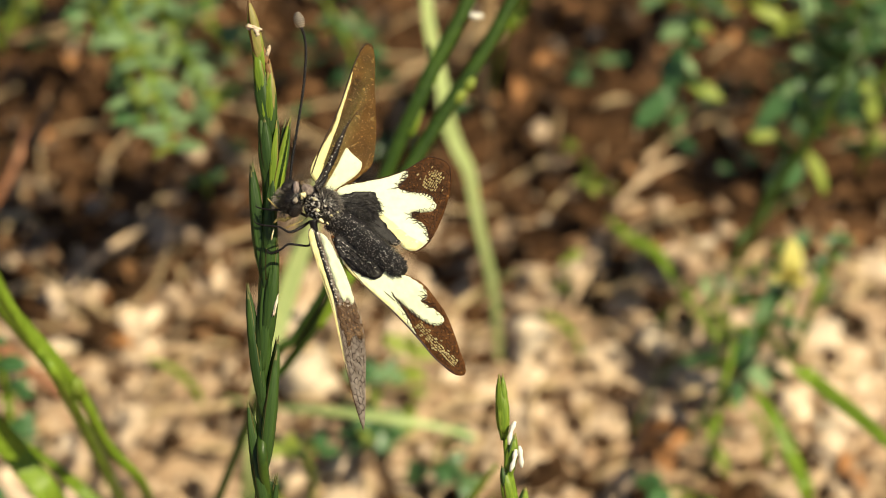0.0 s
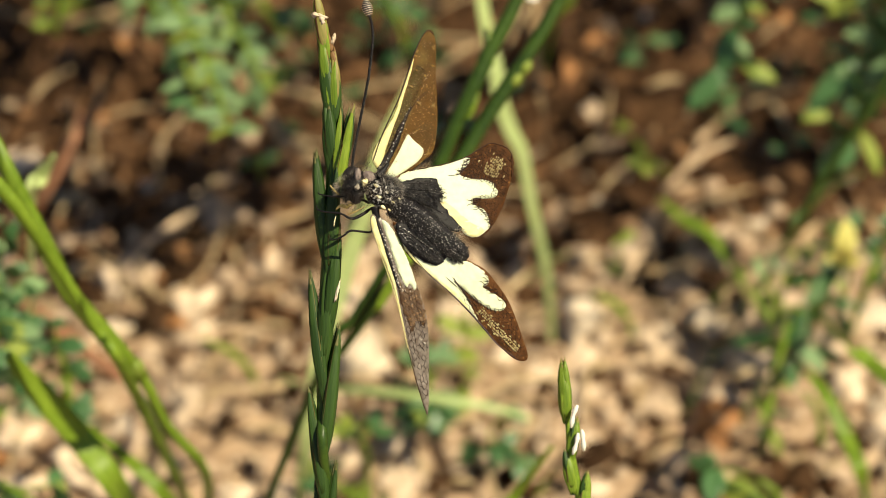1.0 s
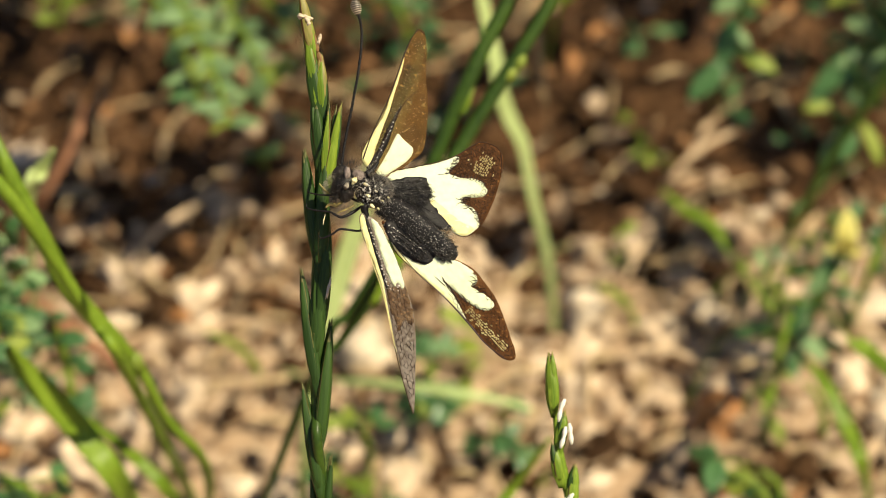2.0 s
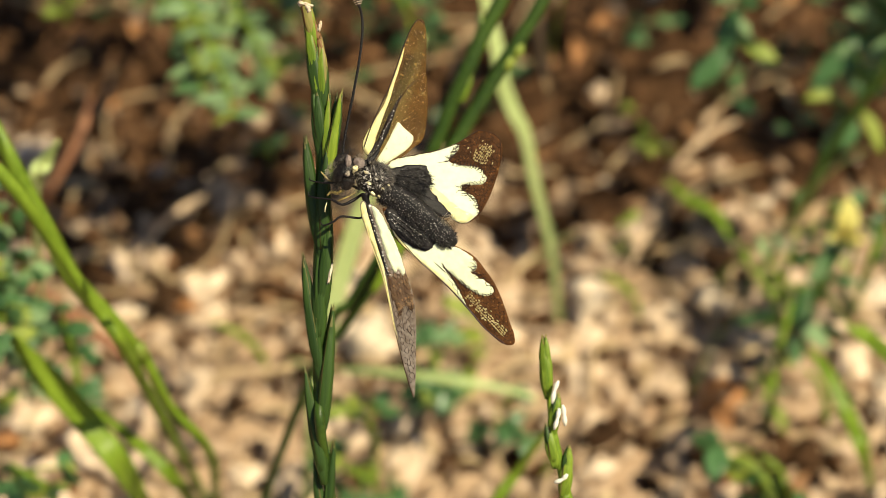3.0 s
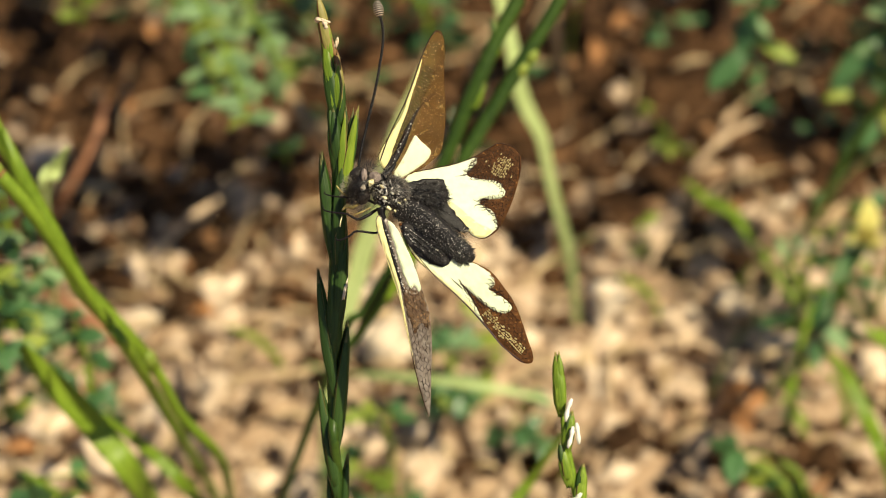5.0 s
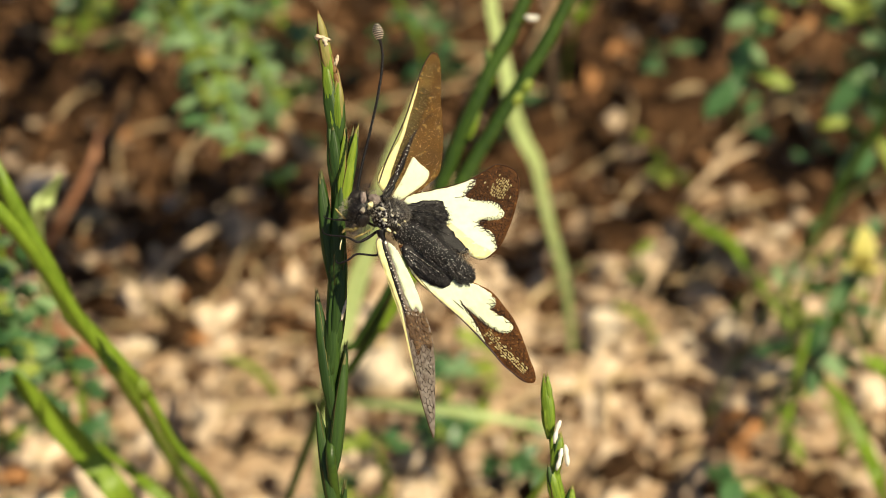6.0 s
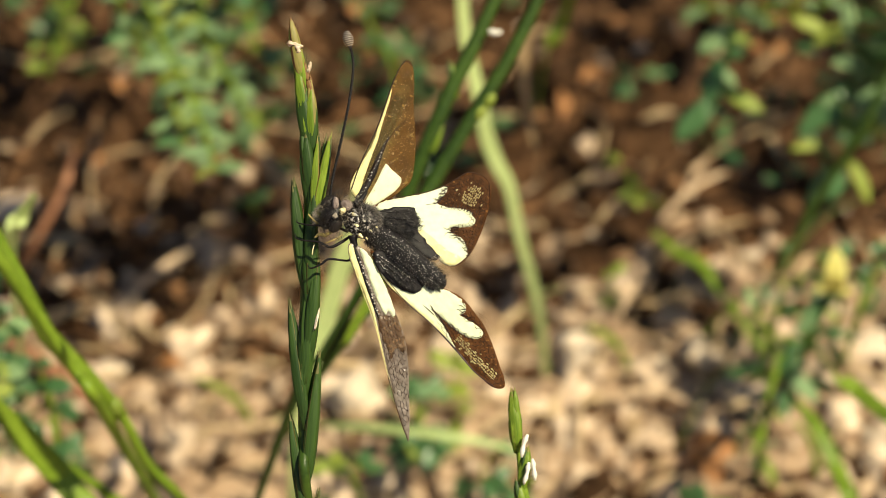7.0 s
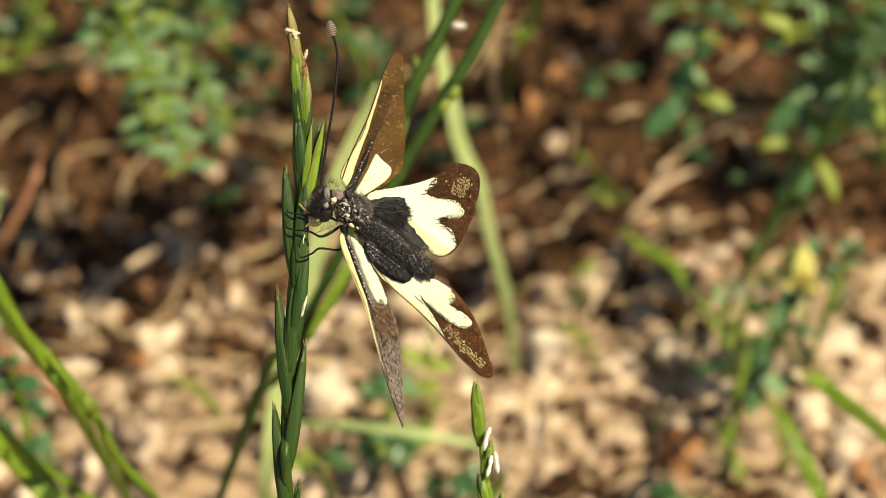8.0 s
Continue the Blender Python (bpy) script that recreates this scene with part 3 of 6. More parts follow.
SUNNY, TURNED = Vector((0.45, -0.5, 0.75)), Vector((-0.5, -0.65, 0.12))


def leafy_stem(label, points, leaves, radius=0.0010, stem_material=None, taper=(0.7, 1.0, 1.1)):
    """A bare stem with single leaves, each given by its foot and tip, breadth, tone and the way that its upper side looks."""
    base = Vector(points[-1])
    ob = thing("leafy_plant", label, "plant", Matrix.Translation(base), "leafy plants")
    line = smooth_line([Vector(p) - base for p in points], 40)
    part("stem", tube(line, [radius * k for k in taper], 7), stem_material or DARK_BLADE, ob)
    for foot, tip, form, tone, up in leaves:
        foot, tip = Vector(foot) - base, Vector(tip) - base
        near = min(line, key=lambda q: (q - foot).length)
        part("leaf_stalk", tube([near, (near + foot) / 2 + Vector((0, 0, 0.0006)), foot], [radius * 0.5, radius * 0.4], 5), stem_material or DARK_BLADE, ob)
        share("leaflet", form[tone.name], leaf_pose(foot, tip - foot, (tip - foot).length, up), ob)
    return ob


def feather_leaf(label, points, leaf_material, size, pairs, seed, second=None):
    """A leaf of many narrow leaflets in pairs along one rib, as vetches bear them."""
    pick = random.Random(seed)
    base = Vector(points[-1])
    ob = thing("vetch_leaf", label, "plant", Matrix.Translation(base), "vetch leaves")
    line = smooth_line([Vector(p) - base for p in points], 40)
    part("stem", tube(line, [0.0004, 0.0007, 0.0009], 6), BLADE, ob)
    for k in range(pairs):
        i = 1 + min(37, int((k + pick.uniform(-0.45, 0.45)) / pairs * 30 + 0.5))
        ahead = (line[i - 1] - line[i + 1]).normalized()
        side = ahead.cross(Vector((0, -0.4, 0.9))).normalized()
        for s in (-1, 1):
            if pick.random() < 0.16:
                continue
            d = side * s + ahead * pick.uniform(-0.1, 1.1) + Vector((0, 0, pick.uniform(-0.9, 0.5)))
            use = second if second and pick.random() < 0.3 else leaf_material
            share("leaflet", NARROW[use.name], leaf_pose(line[i], d, size * pick.uniform(0.55, 1.2), (pick.uniform(-0.9, 0.9), pick.uniform(-0.9, 0.2), 0.8)), ob)
    return ob


feather_leaf("grey-green feathery vetch leaf arching over dark soil", [(-0.0622, 0.3993, 0.0902), (-0.0662, 0.4134, 0.0915), (-0.0732, 0.4297, 0.0954), (-0.0811, 0.4495, 0.0956), (-0.0879, 0.4697, 0.0964), (-0.1208, 0.6399, -0.004)], GREY_LEAF, 0.0075, 29, 5, LIME_LEAF)
feather_leaf("grey-green vetch leaf drooping beside others", [(-0.0704, 0.4099, 0.0873), (-0.0753, 0.4251, 0.0899), (-0.0825, 0.4407, 0.0929), (-0.0916, 0.4598, 0.0923), (-0.0971, 0.4792, 0.0921), (-0.1314, 0.6437, -0.004)], GREY_LEAF, 0.0072, 22, 15, LEAF)
feather_leaf("grey-green vetch leaf with paired leaflets", [(-0.0547, 0.4215, 0.0855), (-0.0609, 0.4329, 0.0914), (-0.0679, 0.4476, 0.0934), (-0.0743, 0.4678, 0.0941), (-0.1021, 0.6362, -0.004)], GREY_LEAF, 0.0075, 26, 9, LIME_LEAF)
feather_leaf("grey-green vetch leaf among other leaves", [(-0.0892, 0.4556, 0.0951), (-0.0849, 0.4659, 0.0918), (-0.0787, 0.4772, 0.0897), (-0.0984, 0.6399, -0.004)], GREY_LEAF, 0.0075, 24, 12, LIME_LEAF)
trefoil_plant("blue-green medick shoot among vetch", [(-0.0641, 0.4489, 0.0871), (-0.0698, 0.462, 0.0872), (-0.0741, 0.4772, 0.0897), (-0.1004, 0.6399, -0.004)], GREY_LEAF, 0.008, 8, 25, second=LIME_LEAF)
trefoil_plant("low blue-green clover on dark soil", [(-0.056, 0.4921, 0.0531), (-0.0635, 0.5057, 0.0536), (-0.069, 0.531, 0.0527), (-0.0835, 0.6324, -0.004)], LEAF, 0.0075, 8, 21)
trefoil_plant("low green clover with yellowing leaves", [(-0.1227, 0.4932, 0.0543), (-0.1224, 0.512, 0.0534), (-0.1212, 0.5375, 0.0526), (-0.1411, 0.6399, -0.004)], LIME_LEAF, 0.0050, 12, 22, second=LEAF)
trefoil_plant("low green clover on shaded soil", [(-0.0218, 0.488, 0.0481), (-0.0238, 0.5025, 0.0498), (-0.0309, 0.5183, 0.0531), (-0.0386, 0.6178, -0.004)], LEAF, 0.007, 7, 23, second=GREY_LEAF)
trefoil_plant("single small blue-green seedling on soil", [(-0.0611, 0.4501, 0.0419), (-0.0612, 0.4523, 0.0367), (-0.0666, 0.4966, -0.004)], LEAF, 0.0042, 2, 24, radius=0.0005)
trefoil_plant("green medick hanging over shaded soil", [(0.0905, 0.4691, 0.0878), (0.0813, 0.479, 0.084), (0.0729, 0.4953, 0.0723), (0.0671, 0.5142, 0.0638), (0.0776, 0.6287, -0.004)], GREY_LEAF, 0.0065, 14, 33, second=LIME_LEAF, form=NARROW)
trefoil_plant("dense dark blue-green medick crown", [(0.1256, 0.5227, 0.07), (0.1224, 0.5034, 0.065), (0.1191, 0.4951, 0.055), (0.1162, 0.4976, 0.035), (0.1282, 0.5354, -0.004)], LEAF, 0.0085, 44, 43, second=GREY_LEAF, form=NARROW)
trefoil_plant("dark medick shoot with yellowing leaves", [(0.1306, 0.4851, 0.06), (0.1271, 0.4798, 0.05), (0.1286, 0.4876, 0.03), (0.1358, 0.5149, -0.004)], LEAF, 0.007, 10, 44, second=LIME_LEAF, form=NARROW)
trefoil_plant("sprawling green medick on sunlit soil", [(0.0733, 0.4081, 0.0385), (0.0777, 0.3931, 0.0362), (0.0727, 0.3731, 0.0356), (0.07, 0.3588, 0.0342), (0.0762, 0.3857, -0.004)], LIME_LEAF, 0.0042, 7, 53, second=LEAF, form=NARROW)
trefoil_plant("blue-green clover on stony soil", [(0.063, 0.3429, 0.0338), (0.0698, 0.3404, 0.0307), (0.0725, 0.3359, 0.0256), (0.0777, 0.3563, -0.004)], LEAF, 0.0085, 6, 54, second=LIME_LEAF)
trefoil_plant("bright yellow-green seedling on shaded soil", [(-0.0062, 0.3956, 0.0235), (-0.0048, 0.3982, 0.0189), (-0.0038, 0.4181, -0.004)], LIME_LEAF, 0.0068, 3, 66, radius=0.0006)
# on these stems GREY_LEAF mostly paints sunlit leaves, LEAF those turned from the sun
leafy_stem("medick shoot with leaves toned pale where sunlit, some yellow-edged, on dark litter", [(0.0662, 0.443, 0.1035), (0.064, 0.4407, 0.0929), (0.0626, 0.4423, 0.0792), (0.0618, 0.447, 0.0693), (0.0728, 0.5302, -0.0027)], [
    ((0.0676, 0.4454, 0.1016), (0.0574, 0.4394, 0.0976), HALF, GREY_LEAF, SUNNY),
    ((0.0652, 0.4442, 0.1001), (0.0711, 0.4409, 0.0994), HALF, LIME_LEAF, SUNNY),
    ((0.0633, 0.44, 0.0951), (0.0584, 0.43, 0.0864), HALF, LEAF, TURNED),
    ((0.0608, 0.433, 0.0868), (0.0513, 0.4252, 0.0806), HALF, LEAF, TURNED),
    ((0.0623, 0.4353, 0.0896), (0.0688, 0.4317, 0.0883), HALF, LEAF, TURNED),
    ((0.0652, 0.4339, 0.0879), (0.074, 0.4302, 0.0866), HALF, LIME_LEAF, SUNNY),
    ((0.0633, 0.4383, 0.0931), (0.0671, 0.4339, 0.091), HALF, GREY_LEAF, SUNNY),
    ((0.0673, 0.4474, 0.104), (0.0743, 0.4443, 0.1035), HALF, GREY_LEAF, TURNED),
    ((0.0644, 0.44, 0.0951), (0.0688, 0.4394, 0.0976), HALF, LEAF, TURNED),
])
leafy_stem("tall dark medick stem with pods and scattered leaves toned pale where sunlit", [(0.1094, 0.4412, 0.1013), (0.1016, 0.4277, 0.0898), (0.0951, 0.4244, 0.0765), (0.0924, 0.4236, 0.0709), (0.0884, 0.422, 0.0629), (0.0848, 0.4189, 0.0545), (0.0819, 0.4171, 0.0492), (0.0786, 0.4149, 0.0419), (0.0755, 0.4118, 0.0352), (0.07, 0.4083, 0.0279), (0.0661, 0.4037, 0.0208), (0.0611, 0.4009, 0.0143), (0.0552, 0.3931, 0.0035), (0.0543, 0.3961, -0.0039)], [
    ((0.0946, 0.432, 0.067), (0.0877, 0.4238, 0.0603), HALF, GREY_LEAF, SUNNY),
    ((0.0963, 0.4313, 0.0661), (0.0933, 0.4244, 0.061), HALF, LEAF, SUNNY),
    ((0.0981, 0.4326, 0.0677), (0.1039, 0.4244, 0.061), NARROW, LIME_LEAF, SUNNY),
    ((0.0978, 0.4444, 0.0817), (0.0841, 0.4355, 0.0742), NARROW, LEAF, TURNED),
    ((0.0947, 0.4437, 0.0809), (0.091, 0.4402, 0.0798), HALF, GREY_LEAF, SUNNY),
    ((0.0901, 0.4354, 0.0711), (0.0826, 0.4333, 0.0716), NARROW, LIME_LEAF, SUNNY),
    ((0.0892, 0.4345, 0.0699), (0.0942, 0.4321, 0.0703), NARROW, LEAF, TURNED),
    ((0.1031, 0.4399, 0.0764), (0.1086, 0.4344, 0.073), NARROW, LIME_LEAF, SUNNY),
    ((0.1025, 0.4366, 0.0724), (0.0951, 0.4376, 0.0768), HALF, LIME_LEAF, SUNNY),
    ((0.104, 0.4461, 0.0838), (0.0992, 0.4383, 0.0776), HALF, GREY_LEAF, SUNNY),
    ((0.1058, 0.4442, 0.0815), (0.1078, 0.4373, 0.0765), HALF, GREY_LEAF, SUNNY),
    ((0.1076, 0.4472, 0.0851), (0.1098, 0.4427, 0.0829), HALF, GREY_LEAF, SUNNY),
    ((0.1014, 0.4487, 0.0869), (0.0933, 0.4478, 0.0889), HALF, GREY_LEAF, SUNNY),
    ((0.0969, 0.4599, 0.1002), (0.0992, 0.4503, 0.0919), NARROW, GREY_LEAF, SUNNY),
    ((0.1011, 0.451, 0.0896), (0.1113, 0.4525, 0.0945), NARROW, GREY_LEAF, SUNNY),
    ((0.0991, 0.4556, 0.0951), (0.0885, 0.4506, 0.0922), NARROW, LIME_LEAF, SUNNY),
    ((0.0918, 0.4542, 0.0934), (0.0833, 0.4553, 0.0979), HALF, LIME_LEAF, SUNNY),
    ((0.1058, 0.448, 0.086), (0.0983, 0.4511, 0.0928), HALF, LEAF, TURNED),
    ((0.1043, 0.4508, 0.0894), (0.1142, 0.4473, 0.0883), HALF, LEAF, TURNED),
    ((0.1117, 0.4442, 0.0815), (0.1164, 0.4364, 0.0753), HALF, LIME_LEAF, SUNNY),
    ((0.0711, 0.4114, 0.0424), (0.0733, 0.4064, 0.0396), HALF, GREY_LEAF, SUNNY),
    ((0.0751, 0.4119, 0.043), (0.0768, 0.4075, 0.0409), NARROW, LEAF, SUNNY),
    ((0.0706, 0.4062, 0.0362), (0.0777, 0.3983, 0.0299), NARROW, LIME_LEAF, SUNNY),
    ((0.0659, 0.3969, 0.0251), (0.076, 0.3968, 0.0281), NARROW, LEAF, TURNED),
    ((0.0799, 0.4171, 0.0492), (0.0826, 0.4175, 0.0528), HALF, GREY_LEAF, SUNNY),
], radius=0.0013, taper=(0.9, 1.0, 0.9, 0.55, 0.40, 0.40))
leafy_stem("blue-green medick tuft with turned leaves on stony soil", [(0.0914, 0.3987, 0.0506), (0.0886, 0.3987, 0.0429), (0.0858, 0.3968, 0.0328), (0.0844, 0.396, 0.0194), (0.0864, 0.4096, -0.0033)], [
    ((0.0886, 0.4011, 0.0457), (0.0829, 0.3946, 0.0411), HALF, GREY_LEAF, SUNNY),
    ((0.0896, 0.4025, 0.0473), (0.085, 0.3972, 0.0442), HALF, LEAF, TURNED),
    ((0.0814, 0.3933, 0.0364), (0.0835, 0.3884, 0.0337), HALF, GREY_LEAF, SUNNY),
    ((0.092, 0.3952, 0.0387), (0.0931, 0.3894, 0.0348), HALF, LEAF, TURNED),
    ((0.0799, 0.3899, 0.0323), (0.0887, 0.3842, 0.0287), HALF, GREY_LEAF, SUNNY),
    ((0.0785, 0.3871, 0.029), (0.0806, 0.381, 0.0248), HALF, LEAF, SUNNY),
    ((0.0824, 0.395, 0.0384), (0.0782, 0.388, 0.0332), HALF, LEAF, TURNED),
    ((0.0864, 0.3894, 0.0318), (0.0919, 0.3852, 0.0298), HALF, LEAF, TURNED),
    ((0.0799, 0.3876, 0.0296), (0.0772, 0.3819, 0.026), HALF, LEAF, TURNED),
    ((0.0893, 0.4015, 0.0462), (0.0931, 0.3968, 0.0437), NARROW, LIME_LEAF, SUNNY),
], radius=0.0008)
trefoil_plant("blue-green medick shoot beside a yellow flower", [(0.091, 0.4176, 0.0498), (0.0892, 0.41, 0.0407), (0.0871, 0.4061, 0.0283), (0.0902, 0.4265, -0.0033)], LEAF, 0.0056, 12, 55, second=GREY_LEAF, spread=0.7, form=HALF)
trefoil_plant("yellow-green medick shoot on stony soil", [(0.0822, 0.4166, 0.0409), (0.0796, 0.4099, 0.0329), (0.0776, 0.4059, 0.0203), (0.0794, 0.4174, -0.0033)], LIME_LEAF, 0.0048, 8, 56, second=LEAF, spread=0.7, form=HALF)
trefoil_plant("green medick shoot leaning over stony soil", [(0.1048, 0.4156, 0.0552), (0.1016, 0.4081, 0.0463), (0.0984, 0.4033, 0.0328), (0.103, 0.4265, -0.0033)], LEAF, 0.0052, 8, 57, second=LIME_LEAF, spread=0.7, form=HALF)
trefoil_plant("low clover in sunlit soil", [(-0.0121, 0.3802, 0.0286), (-0.0149, 0.3765, 0.0242), (-0.0189, 0.3962, -0.004)], LEAF, 0.0066, 9, 61, second=GREY_LEAF)
trefoil_plant("low blue-green clover on pale clods", [(0.0023, 0.3743, 0.0138), (0.0032, 0.3717, 0.0107), (0.0042, 0.3769, -0.0033)], LEAF, 0.0058, 6, 67, second=GREY_LEAF, radius=0.0006)
trefoil_plant("small yellow-green clover on pale clods", [(-0.0072, 0.3827, 0.016), (-0.0082, 0.3799, 0.0126), (-0.0094, 0.3896, -0.0038)], LIME_LEAF, 0.0050, 4, 68, second=LEAF, radius=0.0006)
trefoil_plant("low yellow-green clover in sunlit soil", [(-0.0304, 0.3491, 0.0382), (-0.0277, 0.3465, 0.0351), (-0.0288, 0.3755, -0.004)], LIME_LEAF, 0.0055, 5, 62, second=LEAF)
trefoil_plant("low green clover beside stones", [(-0.0366, 0.3444, 0.0252), (-0.0283, 0.3419, 0.0219), (-0.0268, 0.3553, -0.004)], LEAF, 0.0065, 6, 63, second=LIME_LEAF)
trefoil_plant("low green shoot on sunlit soil", [(0.0358, 0.4252, 0.0355), (0.0377, 0.4265, 0.0293), (0.0424, 0.4585, -0.004)], LIME_LEAF, 0.0045, 2, 64, radius=0.0006)
trefoil_plant("small green shoot on shaded soil", [(0.0418, 0.4586, 0.0442), (0.0485, 0.4579, 0.0356), (0.0569, 0.5007, -0.004)], LIME_LEAF, 0.0055, 3, 65, radius=0.0006)
trefoil_plant("dense blue-green clover bank", [(-0.1069, 0.3388, 0.112), (-0.1056, 0.3368, 0.1023), (-0.1055, 0.3339, 0.0915), (-0.1052, 0.3344, 0.0771), (-0.1265, 0.3993, -0.004)], LEAF, 0.0062, 28, 71, second=GREY_LEAF)
trefoil_plant("blue-green clover among grass stalks", [(-0.1117, 0.3271, 0.1142), (-0.1105, 0.3265, 0.0985), (-0.1104, 0.3254, 0.0824), (-0.1336, 0.3865, -0.004)], LEAF, 0.0062, 22, 72, second=LIME_LEAF)
trefoil_plant("green clover near the grass stalks", [(-0.0963, 0.338, 0.0807), (-0.0947, 0.3365, 0.0715), (-0.0944, 0.334, 0.0612), (-0.109, 0.3867, -0.004)], LEAF, 0.0058, 10, 73)
trefoil_plant("low clover at the foot of the grass", [(-0.1054, 0.3089, 0.0637), (-0.1002, 0.3099, 0.0571), (-0.0974, 0.3107, 0.0504), (-0.1093, 0.3488, -0.004)], LEAF, 0.006, 6, 74, second=LIME_LEAF)


for k, (at, tall) in enumerate((((-0.0037, 0.4162, 0), 0.030), ((0.0632, 0.4323, 0), 0.026), ((0.0438, 0.4276, 0), 0.022), ((0.0913, 0.4692, 0), 0.034), ((0.1131, 0.4466, 0), 0.028), ((0.0903, 0.3819, 0), 0.030), ((0.0123, 0.4466, 0), 0.022), ((-0.0596, 0.4046, 0), 0.026), ((0.014, 0.3618, 0), 0.024), ((0.0685, 0.3881, 0), 0.026))):
    base = Vector((at[0], at[1], ground_height(at[0], at[1]) - 0.002))
    way = Vector((0.6 * math.sin(k * 2.4), -0.25, 0))
    grass_blade("grass_plant", "short young green grass shoot on soil", [base + way * tall + Vector((0, 0, tall)), base + way * tall * 0.55 + Vector((0, 0, tall * 0.75)), base + way * tall * 0.2 + Vector((0, 0, tall * 0.4)), base],
                [0.0005, 0.0018, 0.0022, 0.0014], BLADE if k % 3 else PALE_BLADE, fold=0.3, twist=30, group="grass shoots")


def low_seedlings():
    """Scattered seed leaves of weeds close to the darker ground, too many to count."""
    pick, pieces = random.Random(29), []
    blank = [Vector(v.co) for v in OVAL[LEAF.name].vertices], [tuple(f.vertices) for f in OVAL[LEAF.name].polygons]
    for k in range(330):
        x, y = pick.uniform(-0.16, 0.17), pick.uniform(0.46, 0.74)
        if soil_shade_line(x, y) > -0.02 or noise.noise(Vector((x, y, 3)) * 14) < 0.0:
            continue
        z = ground_height(x, y) + pick.uniform(0.004, 0.014)
        for turn in range(pick.choice((2, 2, 3))):
            a = pick.uniform(0, 6.3)
            m = leaf_pose((x, y, z), (math.cos(a), math.sin(a), pick.uniform(-0.1, 0.6)), pick.uniform(0.003, 0.0065), (pick.uniform(-0.4, 0.4), pick.uniform(-0.6, 0), 1))
            pieces.append(([m @ v for v in blank[0]], blank[1]))
    tagged(part("seedling_leaves", joined(pieces), LEAF), "small green seed leaves of weeds on dark litter", "seedlings", kind="stuff")


low_seedlings()


# unseen sprays of a taller medick, added above the view to shade the darker ground from the side
for points, count, seed in (([(-0.02, 0.450, 0.170), (0.05, 0.46, 0.195), (0.13, 0.48, 0.19), (0.22, 0.52, 0.13), (0.27, 0.55, -0.004)], 20, 81),
                     ([(0.015, 0.418, 0.195), (0.06, 0.415, 0.205), (0.14, 0.42, 0.20), (0.23, 0.45, 0.17), (0.30, 0.52, -0.004)], 8, 86),
                     ([(-0.05, 0.490, 0.180), (0.04, 0.50, 0.205), (0.13, 0.52, 0.20), (0.24, 0.56, 0.13), (0.29, 0.59, -0.004)], 20, 82),
                     ([(-0.07, 0.530, 0.170), (0.02, 0.545, 0.20), (0.13, 0.56, 0.20), (0.25, 0.60, 0.13), (0.30, 0.63, -0.004)], 20, 83),
                     ([(-0.10, 0.575, 0.170), (0.00, 0.585, 0.20), (0.12, 0.60, 0.20), (0.26, 0.64, 0.13), (0.31, 0.67, -0.004)], 20, 84),
                     ([(0.10, 0.520, 0.150), (0.15, 0.53, 0.17), (0.20, 0.545, 0.16), (0.27, 0.57, 0.10), (0.30, 0.58, -0.004)], 20, 85)):
    trefoil_plant("unseen arching leafy medick, added to shade the litter", points, LEAF, 0.015, count, seed, radius=0.0014, second=GREY_LEAF, spread=1.3)


def dead_leaf(place, size, seed):
    pick = random.Random(seed)
    base = Vector((place[0], place[1], ground_height(place[0], place[1]) + 0.006))
    ob = thing("dead_leaf", "small curled orange-brown dead leaf on soil", "leaf", Matrix.Translation(base), "dead leaves")
    a = pick.uniform(0, 6.3)
    way = Vector((math.cos(a), math.sin(a), 0.15)) * size
    part("leaf", blade([-way, Vector((0, 0, size * 0.35)), way * 0.8], [0.0008, size * 0.8, size * 0.95, size * 0.6, 0.0006], (0.3, -0.4, 0.85), pick.uniform(0.4, 0.8), 0.0003, 12, 35), DEAD, ob)
    part("leaf_stalk", tube([-way * 0.97, -way * 1.3 + Vector((0, 0, -0.001)), -way * 1.6 + Vector((0, 0, -0.003))], [0.0003, 0.00025], 5), RED_STRAW, ob)


for seed, (place, size) in enumerate((((0.061, 0.3771, 0), 0.006), ((0.0661, 0.3853, 0), 0.005), ((0.0891, 0.5756, 0), 0.006), ((0.0713, 0.5658, 0), 0.005), ((0.0284, 0.5407, 0), 0.006), ((0.037, 0.5515, 0), 0.005), ((-0.1311, 0.5484, 0), 0.006),
                                      ((-0.115, 0.5515, 0), 0.006), ((-0.1174, 0.5155, 0), 0.004), ((0.1107, 0.5027, 0), 0.004), ((-0.1246, 0.3645, 0), 0.005), ((-0.0431, 0.5907, 0), 0.006), ((0.0468, 0.5806, 0), 0.006), ((0.0955, 0.5069, 0), 0.004), ((0.0647, 0.3603, 0), 0.005), ((-0.0834, 0.4224, 0), 0.004),
                                      ((0.1006, 0.5942, 0), 0.0045), ((0.0924, 0.5701, 0), 0.004), ((0.1006, 0.5714, 0), 0.004), ((0.0979, 0.5047, 0), 0.0045), ((0.0708, 0.5707, 0), 0.005), ((0.0706, 0.5562, 0), 0.004), ((0.0626, 0.3891, 0), 0.005), ((0.0603, 0.3798, 0), 0.006), ((0.1094, 0.3798, 0), 0.005), ((0.1108, 0.3748, 0), 0.004))):
    dead_leaf(place, size, seed)


